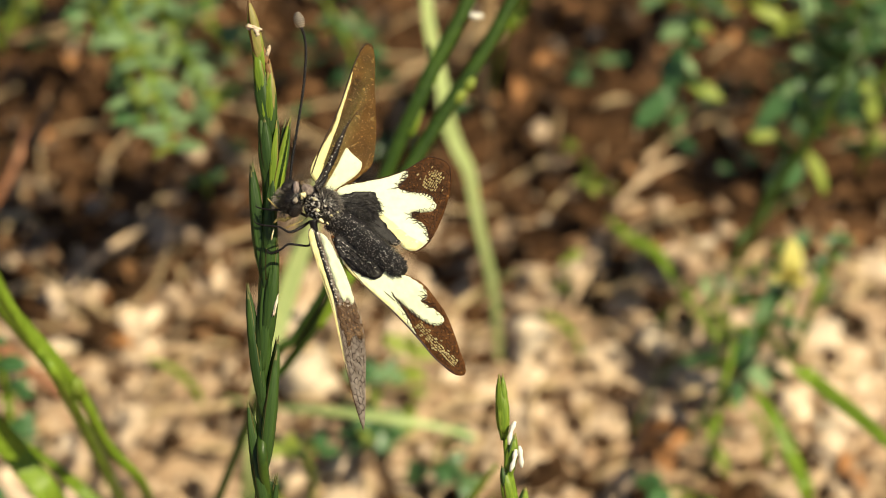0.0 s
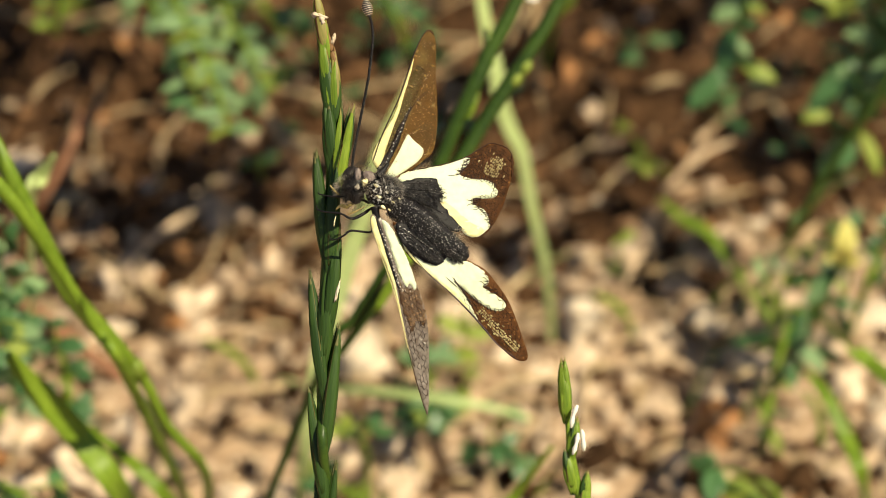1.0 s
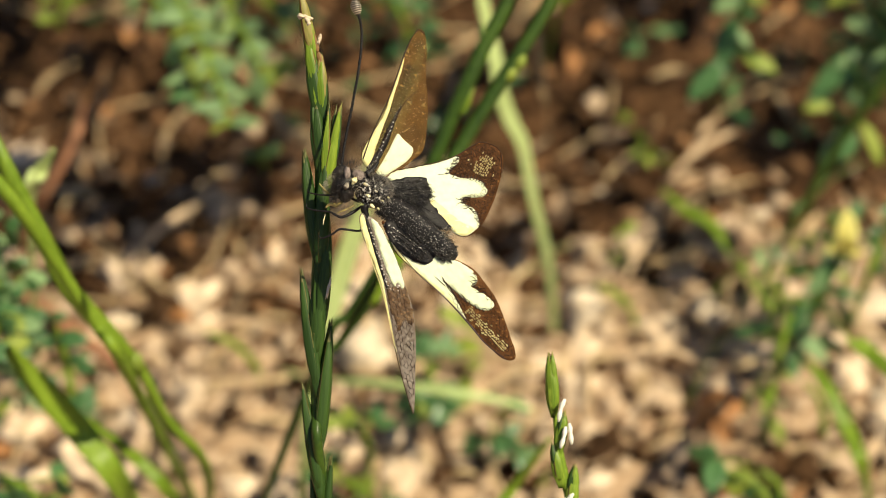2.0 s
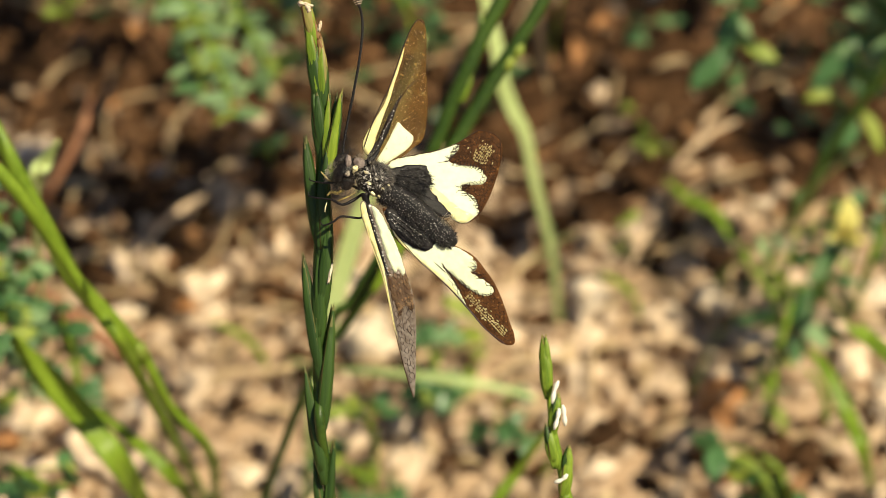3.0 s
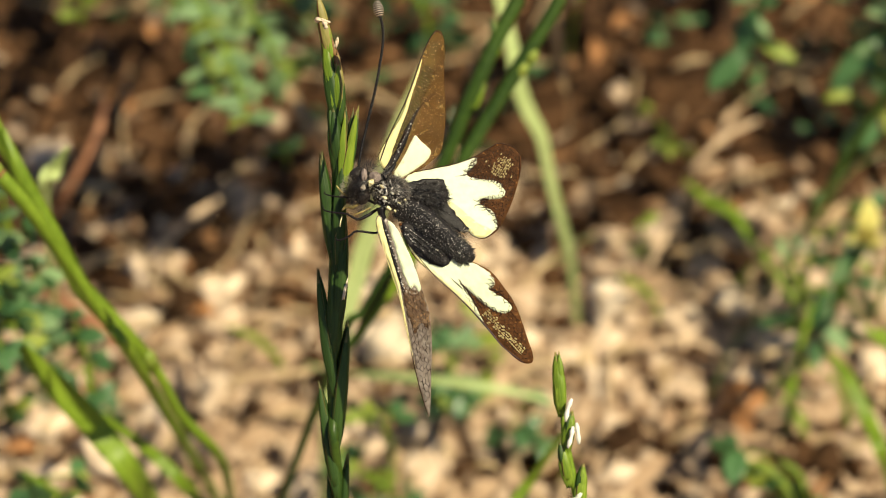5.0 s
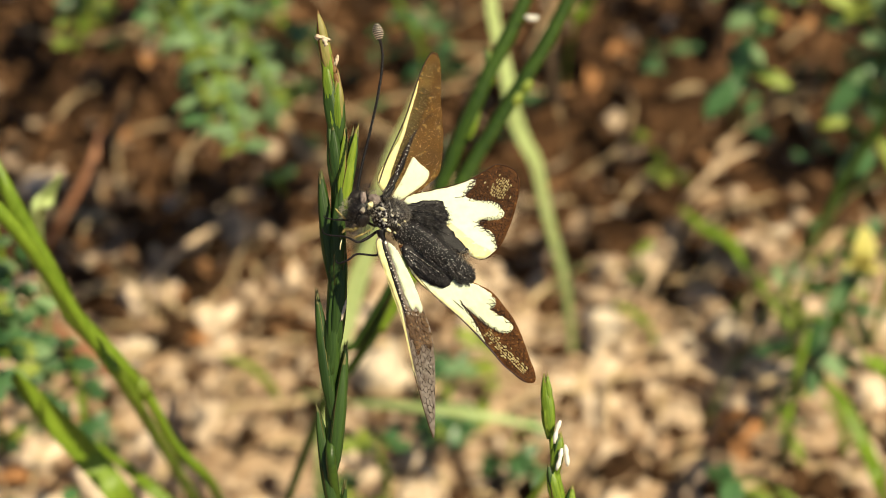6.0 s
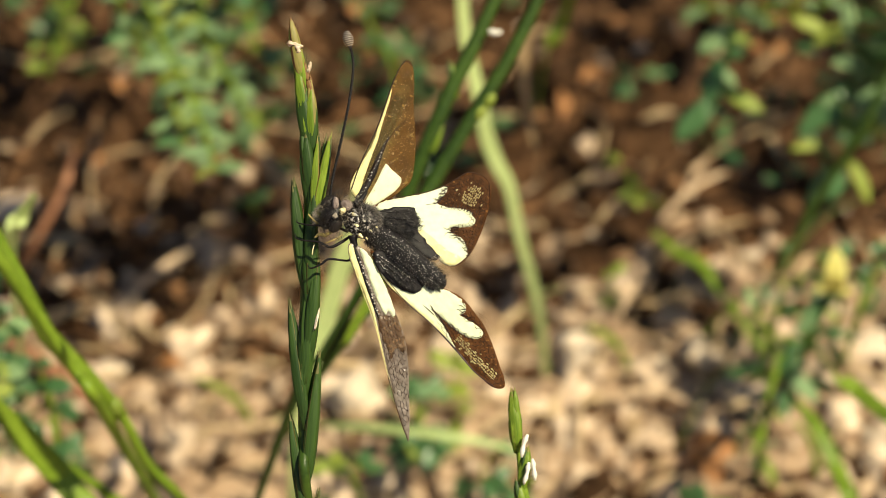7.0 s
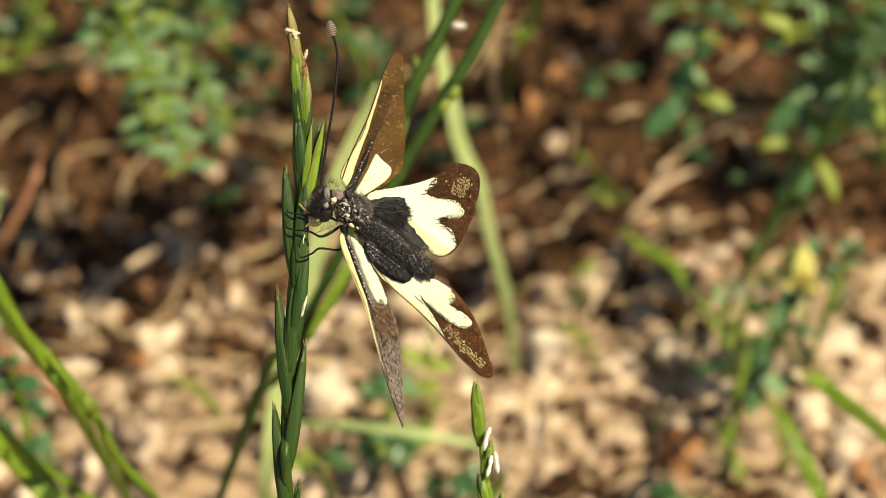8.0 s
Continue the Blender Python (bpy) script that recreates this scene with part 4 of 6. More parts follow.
# one more unseen spray, added so that its tip shades the ground
trefoil_plant("unseen medick spray with a dense leafy tip, added for shade", [(-0.04, 0.440, 0.172), (0.03, 0.435, 0.190), (0.13, 0.44, 0.19), (0.22, 0.47, 0.15), (0.29, 0.53, -0.004)], LEAF, 0.015, 14, 87, radius=0.0014, second=GREY_LEAF, spread=1.3, reach=0.36)


def yellow_flower():
    base = Vector((0.1041, 0.4466, 0))
    ob = thing("yellow_flower", "pale yellow pea flower on a green stalk", "flower", Matrix.Translation(base))
    head = Vector((0.0911, 0.3998, 0.0519)) - base
    part("stem", tube(smooth_line([head, head * 0.6 + Vector((0.002, 0, 0)), Vector((0, 0, -0.004))], 10), [0.0008, 0.0009], 6), LIME_LEAF, ob)
    for way, size in (((0.02, 0.1, 1), 0.0115), ((-1, -0.2, 0.30), 0.0052), ((0.9, -0.3, 0.12), 0.0052), ((0.25, -0.6, 0.9), 0.0066), ((-0.14, -0.5, 0.9), 0.0098)):
        share("petal", PETAL_MESH, leaf_pose(head, way, size, (0.1, -1, 0.3)), ob)


PETAL_MESH = leaf_mesh(PETAL, 0.52, "petal")
yellow_flower()


# ---- rye-grass spikes ----
def boat(material, margin, name="husk"):
    """A husk one unit long along +y: a ribbed, keeled and pointed boat with a pale margin, its back towards +z."""
    n, verts, faces = 11, [], []
    ring = [(-1, -0.95), (-0.93, -0.45), (-0.70, 0.12), (-0.50, 0.20), (-0.30, 0.52), (-0.14, 0.50), (0, 0.80), (0.14, 0.50), (0.30, 0.52), (0.50, 0.20), (0.70, 0.12), (0.93, -0.45), (1, -0.95), (0.5, -0.35), (0, -0.1), (-0.5, -0.35)]
    k = len(ring)
    for i in range(n):
        t = i / (n - 1)
        w = 0.072 * min(1, (t + 0.12) / 0.35) ** 0.7 * (1 - max(0, (t - 0.45) / 0.55) ** 1.7) + 0.002
        z = 0.045 * math.sin(math.pi * min(1, t * 1.1)) - 0.015 * t
        verts += [(w * u, t, z + w * v * 0.9) for u, v in ring]
    for i in range(n - 1):
        for j in range(k):
            a, b = i * k + j, i * k + (j + 1) % k
            faces.append((a, b, b + k, a + k))
    faces += [tuple(range(k))[::-1], tuple(range((n - 1) * k, n * k))]
    me = bpy.data.meshes.new(name)
    me.from_pydata(verts, [], faces)
    me.shade_smooth()
    me.materials.append(material)
    me.materials.append(margin)
    for f, poly in enumerate(me.polygons):
        if f % k in (0, 11) or f // k >= n - 2:
            poly.material_index = 1
    return me


HUSK, HUSK_LIGHT, HUSK_TIP, HUSK_DRY = (boat(m, e) for m, e in ((LEMMA, LEMMA_EDGE), (LEMMA_LIGHT, LEMMA_TIP), (LEMMA_TIP, RUST), (DRY_HUSK, LEMMA_TIP)))


def spikelet(parent, foot, tip, wide, husks, seed, meshes, label="", plump=1.0, open_tip=0.06):
    """Overlapping husks in two rows from foot to tip (mm, in the spike's space); wide: the spread of the rows."""
    pick = random.Random(seed)
    foot, tip = Vector(foot) * MM, Vector(tip) * MM
    axis = tip - foot
    length = axis.length * 1.08
    axis.normalize()
    front = Vector((0, 0, 1))
    side = axis.cross(front).normalized()
    ob = part("spikelet", tube([foot, foot + axis * length * 0.4, foot + axis * length * 0.75], [0.0005, 0.0004, 0.0002], 6), DARK_BLADE, parent, label)
    for s in (-1, 1):
        way = axis + side * s * (wide * MM * 0.02 / length)
        m = leaf_pose(foot + side * s * wide * MM * 0.12 + front * 0.0002, way, length * (0.86 if s == 1 else 0.66), front + side * s * 0.8) @ Matrix.Diagonal((1.15 * plump, 1, 1.1 * plump, 1))
        share("glume", meshes[0], m, ob)
    for k in range(husks):
        s = -1 if k % 2 else 1
        t = k / husks
        start = foot + axis * length * t * 0.42 + side * s * wide * MM * 0.10
        size = length * (0.80 - 0.28 * t) * pick.uniform(0.92, 1.04)
        way = axis + side * s * (wide * MM * open_tip / size) * pick.uniform(0.3, 1.2) + front * pick.uniform(-0.03, 0.06)
        out = front * 0.8 + side * s * pick.uniform(0.3, 1.1)
        m = leaf_pose(start + front * (0.00025 * (k % 3)), way, size, out) @ Matrix.Diagonal((pick.uniform(1.25, 1.6) * plump, 1, 1.2 * plump, 1))
        share("husk", meshes[k % len(meshes)] if k < husks - 1 else meshes[-1], m, ob)
    return ob


VIEW = Matrix(((1, 0, 0), (0, 0.642788, -0.766044), (0, 0.766044, 0.642788))).to_4x4()
DOWN = Vector((0, -0.766044, -0.642788))
GRIP = Vector((-0.02197, 0.23844, 0.20655))


def main_spike():
    ob = thing("ryegrass_spike", "dark green ryegrass spike with a bleached tip, upright", "grass spike", Matrix.Translation(GRIP) @ VIEW)
    line = [(-0.51, 26.53, 1), (0.2, 20.77, 0.5), (1.08, 12.48, 0), (1.08, 4.16, 0), (0.63, -4.16, -0.5), (-0.16, -11.67, -1), (-0.9, -21.75, -2), (-1.31, -31.89, -3), (-1.17, -42.15, -4.5)]
    line = [Vector(p) * MM for p in line]
    line += [line[-1] + DOWN * 0.06 + Vector((0.001, 0, 0)), line[-1] + DOWN * 0.185]
    part("stem", tube(smooth_line(line, 60), [0.0004, 0.0007, 0.0009, 0.0009, 0.0009, 0.0008, 0.0008, 0.0009], 8), DARK_BLADE, ob)
    dark = (HUSK, HUSK)
    spikelet(ob, (-1.18, -59.48, -7), (-2.9, -42.21, -5), 1.7, 7, 14, dark, plump=0.60)
    spikelet(ob, (-1.53, -53.36, -6), (0.56, -38.51, -5.2), 1.7, 7, 1, dark, plump=0.56)
    spikelet(ob, (-1.3, -46.31, -4), (-3.24, -27.01, -3), 1.7, 8, 2, dark, plump=0.58)
    spikelet(ob, (-1.48, -39.45, -3), (1.53, -18.48, -2), 1.9, 9, 3, dark, plump=0.58)
    spikelet(ob, (-0.9, -30.13, -2), (-2.58, -9.42, -1), 1.7, 8, 4, dark, plump=0.56)
    spikelet(ob, (-0.94, -25.07, -1.5), (0.55, -6.24, -0.5), 2.2, 9, 5, dark, plump=0.64)
    spikelet(ob, (-0.24, -20.86, -1), (2.18, -2.92, 0.3), 1.9, 8, 6, dark, plump=0.64)
    spikelet(ob, (-0.04, -10, -0.5), (-1.29, 7.97, 0.5), 1.9, 8, 7, dark, plump=0.68)
    spikelet(ob, (0.33, -11.65, 0), (1.79, 6.64, 0.6), 2.3, 9, 8, dark, plump=0.68)
    spikelet(ob, (1.18, -1.67, 0.2), (3.97, 14.92, 1), 2.3, 11, 9, (HUSK, HUSK, HUSK_LIGHT), plump=0.62, open_tip=0.42)
    spikelet(ob, (1.33, 2.5, 0), (0.65, 15.75, 1), 2.0, 6, 10, dark)
    spikelet(ob, (1.54, 9.96, 0.6), (-0.01, 25.7, 1), 1.8, 7, 11, (HUSK, HUSK, HUSK_LIGHT), plump=0.85)
    spikelet(ob, (1.72, 10.78, 0.8), (1.99, 22.37, 1.2), 1.3, 4, 12, (HUSK, HUSK_LIGHT, HUSK_TIP), "yellowing spikelet near the tip")
    spikelet(ob, (0.9, 19.89, 1), (-0.84, 31.01, 1), 1.5, 5, 13, (HUSK_LIGHT, HUSK_TIP, HUSK_TIP), "straw-yellow dying tip")
    for k, (p, axes) in enumerate((((-0.11, 26.77, 1.9), (1.15, 0.28, 0.45)), ((-0.62, 26.54, 1.7), (0.55, 0.25, 0.4)), ((0.31, 26.18, 2), (0.5, 0.6, 0.35)), ((1.78, 23.31, 1.7), (0.30, 0.75, 0.3)), ((1.56, -13.71, 1), (0.2, 1.2, 0.2)))):
        part("dry_husk", scaled(ball(p, axes, Matrix.Rotation(radians(-14), 3, "Z"), 9, 12, 1.1, k + 3)), DRY_HUSK, ob, "bleached papery scrap of husk")
    for k, p in enumerate(((0.7, 24.47, 1.75), (1.27, 22.83, 1.6), (1.76, 20.52, 1.5))):
        part("dry_husk", scaled(ball(p, (0.42, 1.3, 0.22), Matrix.Rotation(radians(12), 3, "Z"), 9, 12, 0.5, k + 13)), RUST, ob, "rust-brown withered patch")
    return ob


def flowering_spike():
    ob = thing("ryegrass_spike", "light green ryegrass spike with hanging white anthers", "grass spike", Matrix.Translation(GRIP) @ VIEW)
    line = [(27.32, -29.13, -11), (27.92, -35.17, -11), (28.7, -41.2, -11), (30.71, -49.96, -12), (31.72, -56.34, -14)]
    line = [Vector(p) * MM for p in line]
    line += [line[-1] + DOWN * 0.05, line[-1] + DOWN * 0.165]
    part("stem", tube(smooth_line(line, 40), [0.0003, 0.0005, 0.0007, 0.0008, 0.0009, 0.0010], 8), BLADE, ob)
    light = (HUSK_LIGHT, HUSK_LIGHT, HUSK_LIGHT, HUSK)
    spikelet(ob, (27.58, -35.17, -11), (26.97, -24.9, -11), 2.0, 10, 31, (HUSK_LIGHT, HUSK_LIGHT), "bright green end spikelet with pointed husks", 1.05, 0.12)
    spikelet(ob, (28.18, -41.2, -11), (29.2, -33.83, -10.5), 1.7, 6, 32, light, plump=1.35)
    spikelet(ob, (28.87, -45.94, -11), (27.48, -38.73, -10.5), 1.8, 6, 33, light, plump=1.35)
    spikelet(ob, (30.1, -50.83, -12), (30.94, -41.89, -11), 1.9, 6, 34, light, plump=1.35)
    spikelet(ob, (31.17, -56.18, -13), (30.1, -47.37, -12), 1.9, 6, 35, light, plump=1.35)
    for pts in (((29.17, -32.15, -9), (28.57, -33.69, -9), (28.23, -35.66, -9)), ((29.86, -35.83, -9), (30.11, -37.38, -9), (30.28, -39.09, -9)), ((29.34, -36.35, -9), (29.08, -37.98, -9), (28.57, -39.69, -9)), ((30.74, -46.67, -10), (29.88, -47.53, -10), (28.68, -47.96, -10))):
        p = [Vector(q) * MM for q in pts]
        part("anther", tube(smooth_line(p, 9), [0.00018, 0.00040, 0.00026, 0.00040, 0.00016], 8), ANTHER, ob, "white hanging anther")
    return ob


def back_stalks():
    ob = thing("ryegrass_tuft", "two deep green ryegrass stalks leaning across behind", "grass stalk", Matrix.Translation(GRIP) @ VIEW)
    for name, pts, radii in (("stem", ((35.1, 49.25, -93), (32.93, 43.29, -93), (27.5, 32.45, -93), (20.46, 21.06, -93), (14.49, 11.3, -93), (8.53, 0.45, -93), (2.46, -11.51, -95), (-4.4, -21.52, -100), (-10.95, -30.72, -106), (-18.43, -42.63, -114)), (0.0011, 0.0014, 0.0015, 0.0012, 0.0009, 0.0008)),
                             ("stem", ((29.13, 51.42, -93), (25.01, 43.83, -93), (21, 35.16, -93), (16.99, 27.57, -93), (14.17, 21.06, -93), (11.21, 14.6, -94), (7.37, 4.84, -95), (2.53, -4.97, -96), (-2.62, -14.85, -98), (-8.96, -24.93, -102), (-15.79, -35.49, -110)), (0.0011, 0.0015, 0.0016, 0.0013, 0.0010, 0.0008))):
        line = [Vector(p) * MM for p in pts]
        line.append(line[-1] + DOWN * 0.11 + Vector((-0.034, 0, 0)))
        part(name, tube(smooth_line(line, 40), radii, 8), DARK_BLADE, ob)
    low = [Vector(p) * MM for p in ((4.6, -6.6, -93), (4.18, -7.7, -92), (2.34, -11.2, -91.5), (-0.70, -16.4, -92), (-3.95, -22.3, -94))]
    part("leaf", blade(low, [0.0008, 0.0018, 0.0022, 0.0020, 0.0014], (0.35, 0.2, 1), 0.3, 0.0003, 20), BLADE, ob, "bright green leaf low on the stalk")
    for at in ((24.03, 24.82, -92.5), (22.19, 22.43, -92.5)):
        part("joint", scaled(ball(at, (1.15, 1.7, 1.1), Matrix.Rotation(radians(-30), 3, "Z"), 9, 12)), LIME_LEAF, ob, "yellow-green stem joint")
    part("pale_scale", scaled(tube(smooth_line([(23.7, 37.76, -90), (24.99, 37.44, -90), (26.39, 37.55, -90)], 8), [0.25, 0.6, 0.55, 0.2], 8)), ANTHER, ob, "whitish anther")
    for foot, tip, wide, seed in (((17.42, 24.85, -93), (16.44, 32.77, -93), 1.8, 51), ((12.86, 14.55, -93), (15.25, 20.52, -93), 1.6, 52), ((22.62, 22.14, -93), (25.01, 28.65, -93), 1.5, 53), ((2.02, -14.73, -93), (-2.32, -17.98, -93), 1.8, 55)):
        spikelet(ob, foot, tip, wide * 1.3, 6, seed, (HUSK_LIGHT, HUSK))
    return ob


SPIKE, FLOWERING, TUFT = main_spike(), flowering_spike(), back_stalks()


# ---- the owlfly ----
def sheet(loop, height, lift=0.0, thick=0.03, step=0.55):
    """A thin solid skin over a closed outline (mm), lying on the surface height(x, y)."""
    from mathutils.geometry import delaunay_2d_cdt
    pts = [Vector((p[0], p[1])) for p in loop]
    n = len(pts)
    xs, ys = [p.x for p in pts], [p.y for p in pts]
    grid, y, row = [], min(ys), 0
    while y < max(ys):
        x = min(xs) + (step / 2 if row % 2 else 0)
        while x < max(xs):
            if inside((x, y), pts) and min((p - Vector((x, y))).length for p in pts) > step * 0.4:
                grid.append(Vector((x, y)))
            x += step
        y += step * 0.87
        row += 1
    v2, _, tris, *_ = delaunay_2d_cdt(pts + grid, [], [list(range(n))], 1, 1e-5)
    m = len(v2)
    verts = [((p.x) * MM, p.y * MM, (height(p.x, p.y) + lift) * MM) for p in v2]
    verts += [(p.x * MM, p.y * MM, (height(p.x, p.y) + lift - thick) * MM) for p in v2]
    faces = [tuple(t) for t in tris] + [tuple(i + m for i in t[::-1]) for t in tris]
    edges = {}
    for t in tris:
        for a, b in zip(t, (*t[1:], t[0])):
            edges[(a, b)] = True
    faces += [(a, b, b + m, a + m)[::-1] for a, b in edges if (b, a) not in edges]
    return verts, faces


def ragged(points, amount, seed, per=5):
    out = []
    for i, p in enumerate(smooth_loop([(*q, 0) for q in points], per)):
        d = noise.noise(Vector((p.x * 1.9, p.y * 1.9, seed))) + 0.7 * noise.noise(Vector((p.x * 5, p.y * 5, seed + 9)))
        e = noise.noise(Vector((p.x * 1.9, p.y * 1.9, seed + 40)))
        out.append((p.x + amount * d, p.y + amount * e))
    return out


def net(region, height, angle, cell, seed, lift=0.05, radius=0.03, long=0.8):
    """Cross-veins: long wavy veins joined by short staggered ones, inside a region of the wing."""
    pick = random.Random(seed)
    c, s = math.cos(radians(angle)), math.sin(radians(angle))
    us = [p[0] * c + p[1] * s for p in region]
    vs = [-p[0] * s + p[1] * c for p in region]
    long_step, wide = cell * long, cell
    pieces, grid = [], {}
    rows, cols = int((max(vs) - min(vs)) / wide) + 2, int((max(us) - min(us)) / long_step) + 2
    for i in range(rows):
        for j in range(cols):
            zig = 0.20 * wide * (1 if (i + j) % 2 else -1)
            u, v = min(us) + j * long_step + pick.uniform(-0.34, 0.34) * cell, min(vs) + i * wide + zig + pick.uniform(-0.3, 0.3) * cell
            bend = 0.5 * cell * noise.noise(Vector((u * 0.35, v * 0.35, seed)))
            x, y = u * c - (v + bend) * s, u * s + (v + bend) * c
            if inside((x, y), region):
                grid[i, j] = Vector((x, y, height(x, y) + lift)) * MM
    for (i, j), p in grid.items():
        for q in ((i, j + 1), (i + 1, j) if (i + j) % 2 else None):
            if q in grid and pick.random() < 0.92:
                r = radius * MM * pick.uniform(0.45, 1.4)
                pieces.append(tube([p, grid[q]], [r, r * pick.uniform(0.7, 1.2)], 4))
    return joined(pieces) if pieces else ([], [])


def ladder(one, two, height, count, radius):
    """Short veins that join two long ones."""
    a, b = smooth_line([(*q, 0) for q in one], count), smooth_line([(*q, 0) for q in two], count)
    pieces = []
    for p, q in zip(a, b):
        ends = [Vector((r.x, r.y, height(r.x, r.y) + 0.09)) * MM for r in (p, q)]
        pieces.append(tube(ends, [radius * MM, radius * MM], 4))
    return joined(pieces)


def fringe(points, way, height, seed, shortest, longest, step=0.42):
    """Fine dark vein ends that run out of the brown into the pale field."""
    pick, pieces = random.Random(seed), []
    span = sum((Vector(b) - Vector(a)).length for a, b in zip(points, points[1:]))
    for p in smooth_line([(*q, 0) for q in points], max(3, int(span / step))):
        d = (Vector((*way, 0)).normalized() + Vector((pick.gauss(0, 0.22), pick.gauss(0, 0.22), 0))).normalized()
        reach = pick.uniform(shortest, longest)
        line = [p - d * 0.35, p + d * reach * 0.4 + Vector((pick.gauss(0, 0.04), pick.gauss(0, 0.04), 0)), p + d * reach]
        pieces.append(tube([Vector((q.x, q.y, height(q.x, q.y) + 0.10)) * MM for q in smooth_line(line, 6)], [0.11 * MM, 0.065 * MM, 0.012 * MM], 5))
        if pick.random() < 0.5:
            fork = p + d * reach * 0.35
            end = fork + (d + Vector((-d.y, d.x, 0)) * pick.choice((-0.7, 0.7))).normalized() * reach * 0.4
            pieces.append(tube([Vector((q.x, q.y, height(q.x, q.y) + 0.10)) * MM for q in (fork, end)], [0.04 * MM, 0.012 * MM], 5))
    return joined(pieces)


def panes(start, end, across, along, region, height, seed):
    """Small pale panes between the veins, crowded along a line."""
    pick, pieces = random.Random(seed), []
    a, b = Vector((*start, 0)), Vector((*end, 0))
    side = Vector((a.y - b.y, b.x - a.x, 0)).normalized()
    ahead = (b - a).normalized()
    rows = int(across * 2.6 / 0.30)
    for k in range(-rows, rows + 1):
        u = -along
        while u < (b - a).length + along:
            p = a + ahead * u + side * (k * 0.30 + pick.gauss(0, 0.04))
            u += pick.uniform(0.34, 0.52)
            past = max(0, -u, u - (b - a).length) / along
            if inside(p, region) and pick.random() < 1.7 * math.exp(-(k * 0.30 / across) ** 2 - past ** 2):
                axes = (pick.uniform(0.17, 0.26), pick.uniform(0.10, 0.15), 0.04)
                pieces.append(scaled(ball((p.x, p.y, height(p.x, p.y) + 0.05), axes, Matrix.Rotation(math.atan2(ahead.y, ahead.x) + pick.gauss(0, 0.15), 3, "Z"), 4, 8, 0.3, k)))
    return joined(pieces)


def vein(points, height, radii, lift=0.08, n=24):
    line = [Vector((p.x, p.y, height(p.x, p.y) + lift)) * MM for p in smooth_line([(*q, 0) for q in points], n)]
    return tube(line, [r * MM for r in radii], 6)


def slope(root, z, tip, z_tip, across, corrugation=0.0):
    """A wing's surface: from the root's height to the tip's, tilted across, slightly pleated."""
    r, t = Vector(root), Vector(tip)
    d = t - r
    k = d.length
    d.normalize()

    def height(x, y):
        u, v = (x - r.x) * d.x + (y - r.y) * d.y, -(x - r.x) * d.y + (y - r.y) * d.x
        return z + (z_tip - z) * u / k + across * v + corrugation * math.sin(v * 5.5) + 0.25 * math.sin(u / k * 3.0)
    return height


